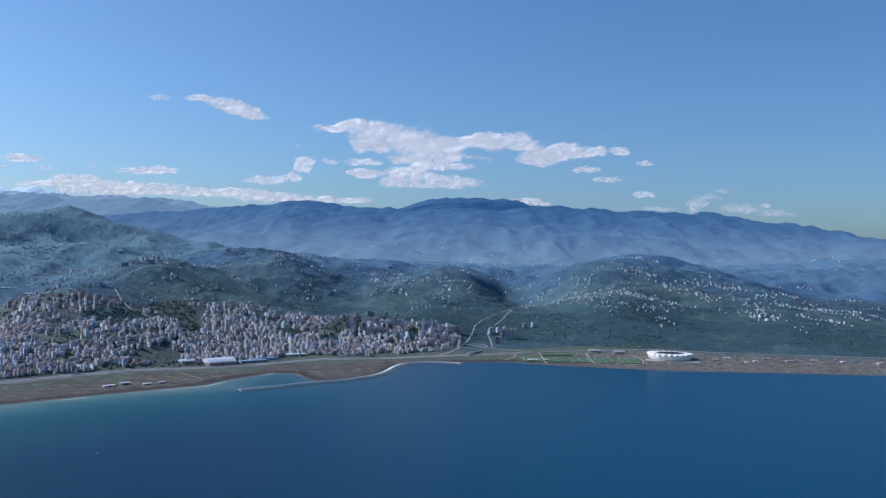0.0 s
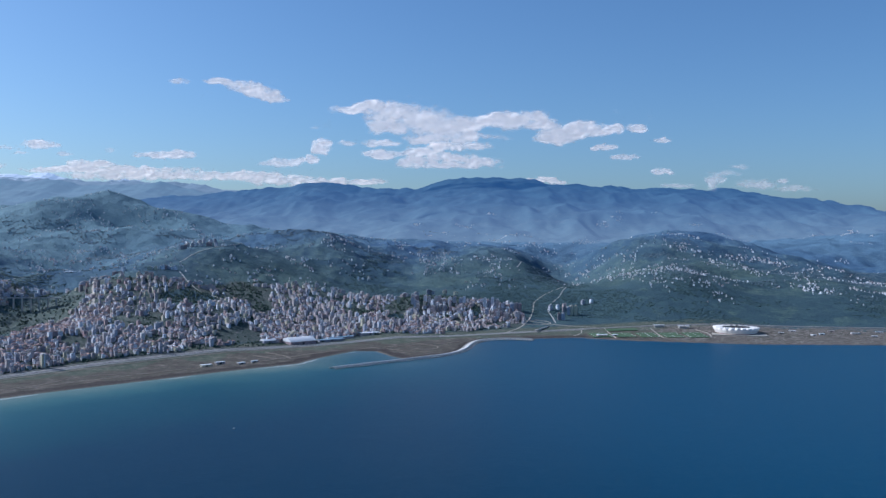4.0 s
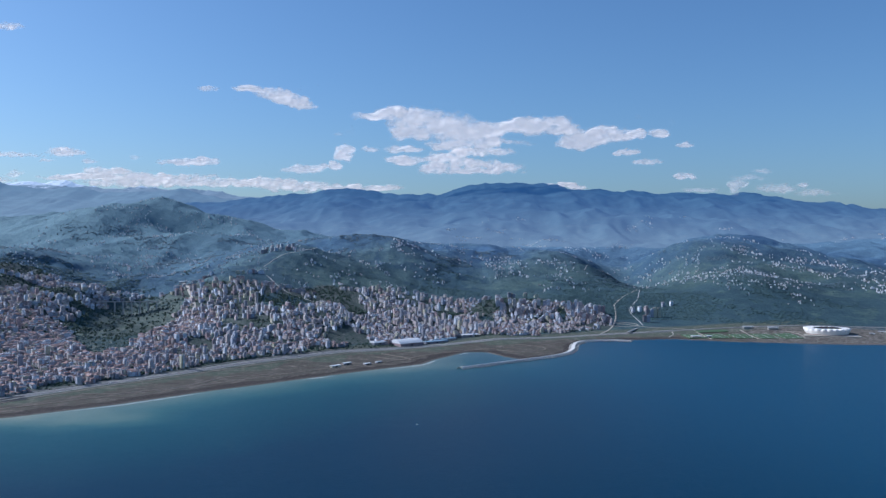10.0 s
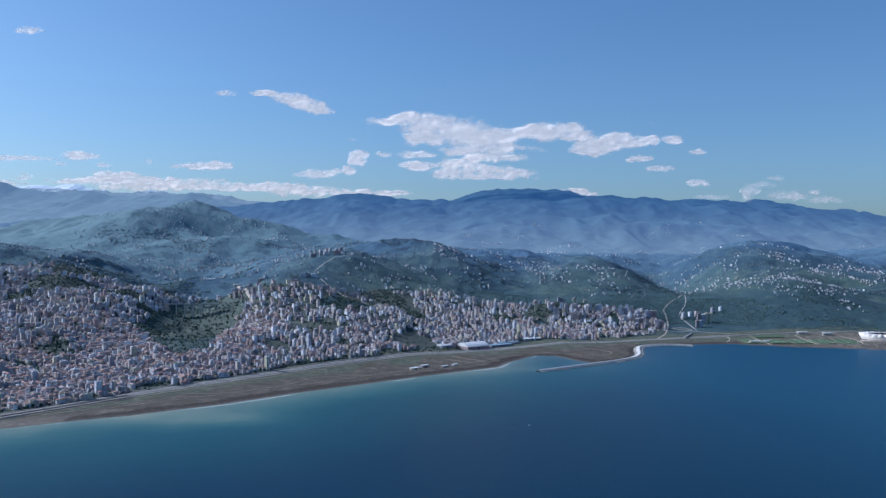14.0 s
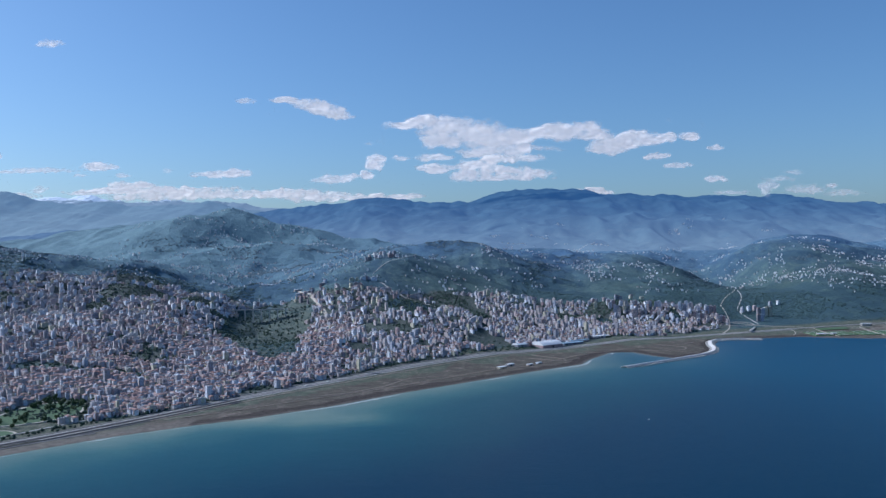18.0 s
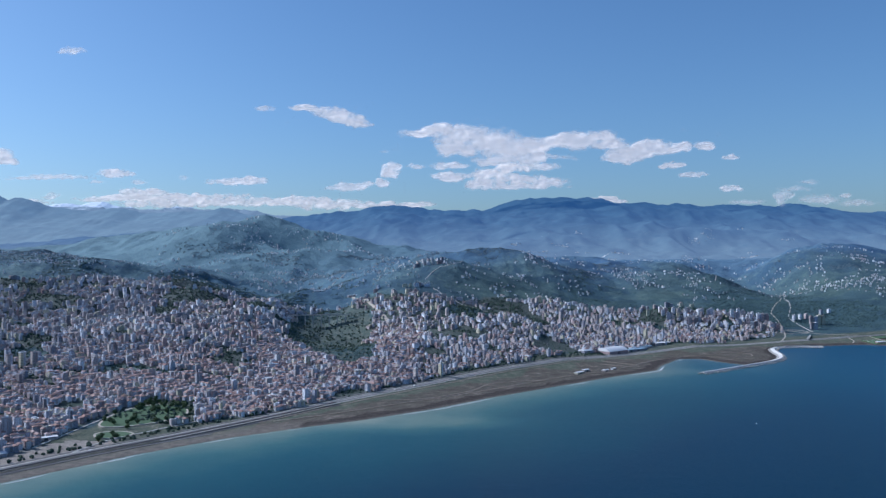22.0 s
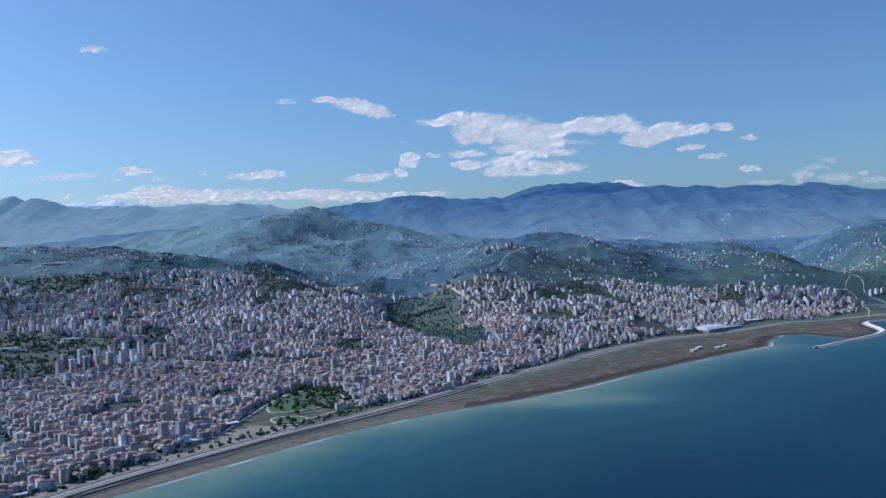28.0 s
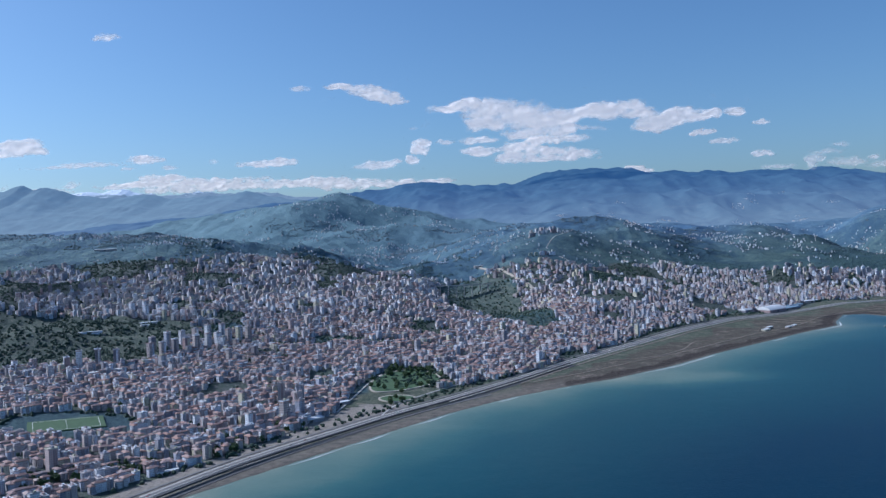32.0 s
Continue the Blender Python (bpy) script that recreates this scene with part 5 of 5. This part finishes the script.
# ---- clouds ----
def cloud_material():
    m = bpy.data.materials.new("cloud_vapour")
    m.use_nodes = True
    t = m.node_tree
    t.nodes.clear()
    out = t.nodes.new("ShaderNodeOutputMaterial")
    dif, tra, clear, mix, veil, glow, both = (t.nodes.new("ShaderNode" + k) for k in ("BsdfDiffuse", "BsdfTranslucent", "BsdfTransparent", "MixShader", "MixShader", "Emission", "AddShader"))
    dif.inputs["Color"].default_value = tra.inputs["Color"].default_value = (0.92, 0.85, 0.80, 1)
    # Faint emission stands in for sunlight scattered through the vapour.
    glow.inputs["Color"].default_value, glow.inputs["Strength"].default_value = (1.0, 0.89, 0.79, 1), 0.24
    mix.inputs[0].default_value = 0.5
    t.links.new(dif.outputs[0], mix.inputs[1])
    t.links.new(tra.outputs[0], mix.inputs[2])
    t.links.new(mix.outputs[0], both.inputs[0])
    t.links.new(glow.outputs[0], both.inputs[1])
    geo, noi, thick, fray, add, rise = (t.nodes.new("ShaderNode" + k) for k in ("NewGeometry", "TexNoise", "Attribute", "Math", "Math", "MapRange"))
    thick.attribute_name = "thick"
    noi.inputs["Scale"].default_value, noi.inputs["Detail"].default_value, noi.inputs["Roughness"].default_value = 0.045, 4, 0.5
    t.links.new(geo.outputs["Position"], noi.inputs["Vector"])
    fray.operation = "MULTIPLY_ADD"
    fray.inputs[1].default_value, fray.inputs[2].default_value = 0.45, -0.22
    t.links.new(noi.outputs["Fac"], fray.inputs[0])
    t.links.new(fray.outputs[0], add.inputs[0])
    t.links.new(thick.outputs["Fac"], add.inputs[1])
    rise.inputs["From Min"].default_value, rise.inputs["From Max"].default_value = 0.0, 0.95
    rise.inputs["To Max"].default_value = 0.68
    rise.interpolation_type = "SMOOTHSTEP"
    t.links.new(add.outputs[0], rise.inputs["Value"])
    t.links.new(rise.outputs[0], veil.inputs[0])
    t.links.new(clear.outputs[0], veil.inputs[1])
    t.links.new(both.outputs[0], veil.inputs[2])
    t.links.new(veil.outputs[0], out.inputs["Surface"])
    return m


M_CLOUD = cloud_material()


def cloud(far, lobes, seed):
    """A heap of vapour out of lobes, with a lumpy front and back, ragged and thin towards its edges."""
    w = np.array(lobes, float)
    x0, x1 = (w[:, 0] - 1.5 * w[:, 2]).min(), (w[:, 0] + 1.5 * w[:, 2]).max()
    z0, z1 = (w[:, 1] - 1.7 * w[:, 3]).min(), (w[:, 1] + 1.7 * w[:, 3]).max()
    step = 2.0 if x1 - x0 > 150 else 1.1
    nx, nz = min(900, int((x1 - x0) / step)), int((z1 - z0) / step)
    X, Z = np.meshgrid(np.linspace(x0, x1, nx), np.linspace(z0, z1, nz), indexing="ij")
    o = seed * 7.31
    small = np.clip(w[:, 3].mean() / 16, 0.45, 1.4)
    wx = X + 24 * small * (fbm(X / 34 / small + o, Z / 24 / small, 5) - 0.5)
    wz = Z + 16 * small * (fbm(X / 30 / small, Z / 20 / small + o, 5) - 0.5)
    body, dense = np.full(X.shape, -0.6), np.zeros(X.shape)
    for cx, cz, rx, rz, d in w:
        f = 1 - ((wx - cx) / rx) ** 2 - (np.where(wz < cz, 1.15, 0.95) * (wz - cz) / rz) ** 2
        dense = np.where(f > body, d, dense)
        body = np.where(f > body, f, body) + 0.18 * np.clip(np.minimum(f, body), 0, 1)
    lump = fbm(X / 24 / small + o, Z / 16 / small + o, 5) - 0.5
    thick = np.clip(body * 0.8 + 1.45 * lump + 0.22, 0, 1.0)
    bulge = (np.clip(body, 0, 1.3) ** 0.6 * (0.6 + 1.5 * (fbm(X / 30 / small + o, Z / 20 / small + o, 2) - 0.2))) * np.clip(thick * 3, 0, 1) * w[:, 3].mean() * 0.7
    front = np.stack([X, far - bulge, Z], -1).reshape(-1, 3)
    back = np.stack([X, far + 0.5 + bulge * 0.6, Z], -1).reshape(-1, 3)
    f = grid_faces(nx, nz)
    live = thick.ravel()[f].max(1) > 0.0
    me = mesh_of("cloud", np.r_[front, back], np.r_[f[live], f[live][:, ::-1] + nx * nz], [M_CLOUD], smooth=True)
    float_layer(me, "thick", np.tile((thick * dense).ravel(), 2))
    return me


# east and height of each lobe, its reach along both, how dense it is
MAIN_CLOUD_WEST = [(-298, 377, 62.9, 12, 1), (-246, 386, 44.9, 16.5, 1), (-170, 366, 89.9, 30, 1), (-102, 346, 89.9, 41.9, 1), (-192, 333, 74.9, 22.5, 1), (-42, 327, 67.4, 41.9, 1), (-12, 305, 44.9, 24, 1), (-87, 301, 65.9, 21, 1)]
MAIN_CLOUD_EAST = [(10, 338, 55, 22, 1), (47, 347, 56.9, 18, 1), (107, 348, 67.4, 24, 1), (167, 362, 53.9, 18, 1), (197, 343, 62.9, 19.5, 1), (63, 306, 62.9, 9, 0.6), (257, 318, 62.9, 19.5, 1), (316, 329, 62.9, 21, 1), (227, 303, 53.9, 15, 1), (376, 329, 47.9, 13.5, 1), (443, 331, 33, 12, 1)]
MAIN_CLOUD_FOOT = [(-60, 284, 60, 14, 0.9), (20, 285, 50, 12, 0.7), (-312, 292, 27, 6, 0.6), (-222, 292, 56.9, 10.5, 0.7), (-221, 263, 53.9, 12, 1), (-109, 270, 62.9, 15, 1), (-131, 246, 62.9, 15, 1), (-56, 256, 71.9, 15, 1), (34, 245, 67.4, 15, 1), (-41, 235, 125.8, 10.5, 1)]
CREST_CLOUD = [(248, 223, 57.3, 10.7, 1), (150, 213, 42.9, 8.9, 1), (292, 218, 35.8, 8.9, 1)]
CLOUD_BANK = [(-1683, 355, 133.4, 20.5, 1), (-1577, 333, 384.9, 18, 1), (-1420, 309, 461.9, 25.7, 1), (-978, 307, 215.6, 23.1, 1), (-797, 291, 215.6, 25.7, 1), (-590, 283, 138.6, 20.5, 1), (-435, 285, 107.8, 15.4, 1), (-2102, 347, 51.3, 15.4, 0.5), (-1760, 331, 230.9, 18, 1), (-2279, 318, 154.5, 20.6, 0.8), (-2761, 351, 309.1, 30.9, 0.8)]
SMALL_CLOUDS_1 = [
    (1790, [(-515, 362, 36, 6.5, 1), (-490, 358, 30, 8, 1), (-467, 352, 38, 11, 1), (-446, 345, 34, 10, 1), (-426, 338, 37, 11, 1), (-406, 330, 26, 8, 1), (-394, 325, 21, 7, 1)]),
    (1790, [(-598, 362, 23.4, 5.8, 0.6)]),
    (2300, [(-384, 273, 25.5, 22.5, 1), (-369, 291, 21, 12, 1), (-405, 246, 18, 12, 1)]),
    (2500, [(-526, 252, 71.6, 13, 0.7), (-477, 259, 32.6, 9.8, 0.7)]),
    (2300, [(361, 282, 27, 9, 1), (343, 279, 17, 6, 0.9), (382, 284, 19, 6, 0.8)]),
    (2300, [(414, 257, 39, 7.5, 0.7)]),
    (2300, [(518, 303, 22.5, 7.5, 0.7)]),
    (2300, [(518, 220, 33, 9, 0.8)]),
    (2300, [(717, 234, 33, 6, 0.45), (688, 216, 47.9, 7.5, 0.4)]),
]
SMALL_CLOUDS_2 = [
    (2700, [(911, 211, 84.3, 15.8, 0.45), (980, 221, 26.4, 10.5, 0.6), (1018, 199, 73.8, 10.5, 0.45)]),
    (2300, [(555, 183, 53.9, 7.5, 0.5)]),
    (2300, [(-796, 255, 77.9, 10.5, 1), (-758, 260, 37.5, 9, 1)]),
    (2300, [(-1132, 281, 50.9, 12, 1)]),
    (2300, [(-1300, 277, 83.9, 6, 0.5)]),
    (2300, [(-1177, 259, 24, 4.5, 0.5)]),
    (2300, [(-1061, 257, 24, 6, 0.5)]),
    (2300, [(-942, 266, 15, 7.5, 0.4)]),
    (2300, [(-396, 329, 13.5, 4.5, 0.4)]),
]
SMALL_CLOUDS_3 = [
    (2300, [(-1471, 334, 63.3, 22.6, 1), (-1506, 320, 51.3, 19.6, 1), (-1424, 320, 33.2, 13.6, 1)]),
    (2300, [(-1317, 272, 144.7, 6, 0.6)]),
    (1700, [(-969, 468, 28, 9, 0.7)]),
]
for k, (far, lobes) in enumerate([(2300, MAIN_CLOUD_WEST + MAIN_CLOUD_EAST), (2330, MAIN_CLOUD_FOOT)] + SMALL_CLOUDS_1 + SMALL_CLOUDS_2 + SMALL_CLOUDS_3):
    tagged(new("cloud", cloud(far, lobes, 40 + k)), "white fair-weather cloud with ragged edges and greyer underside" if k < 2 else "small white fair-weather cloud with ragged edges", "cloud", "clouds in the sky")
tagged(new("cloud", cloud(2360, [(664, 192, 16, 26, 0.5), (676, 206, 24, 14, 0.45)], 71)), "thin wisp of cloud rising over the mountain crest", "cloud", "clouds over the mountains")
tagged(new("cloud", cloud(2750, CREST_CLOUD, 80)), "low white cloud behind the mountain crest", "cloud", "clouds over the mountains")
tagged(new("cloud", cloud(3950, CLOUD_BANK, 90)), "long low bank of white cloud behind the snowy mountains", "cloud", "clouds over the mountains")
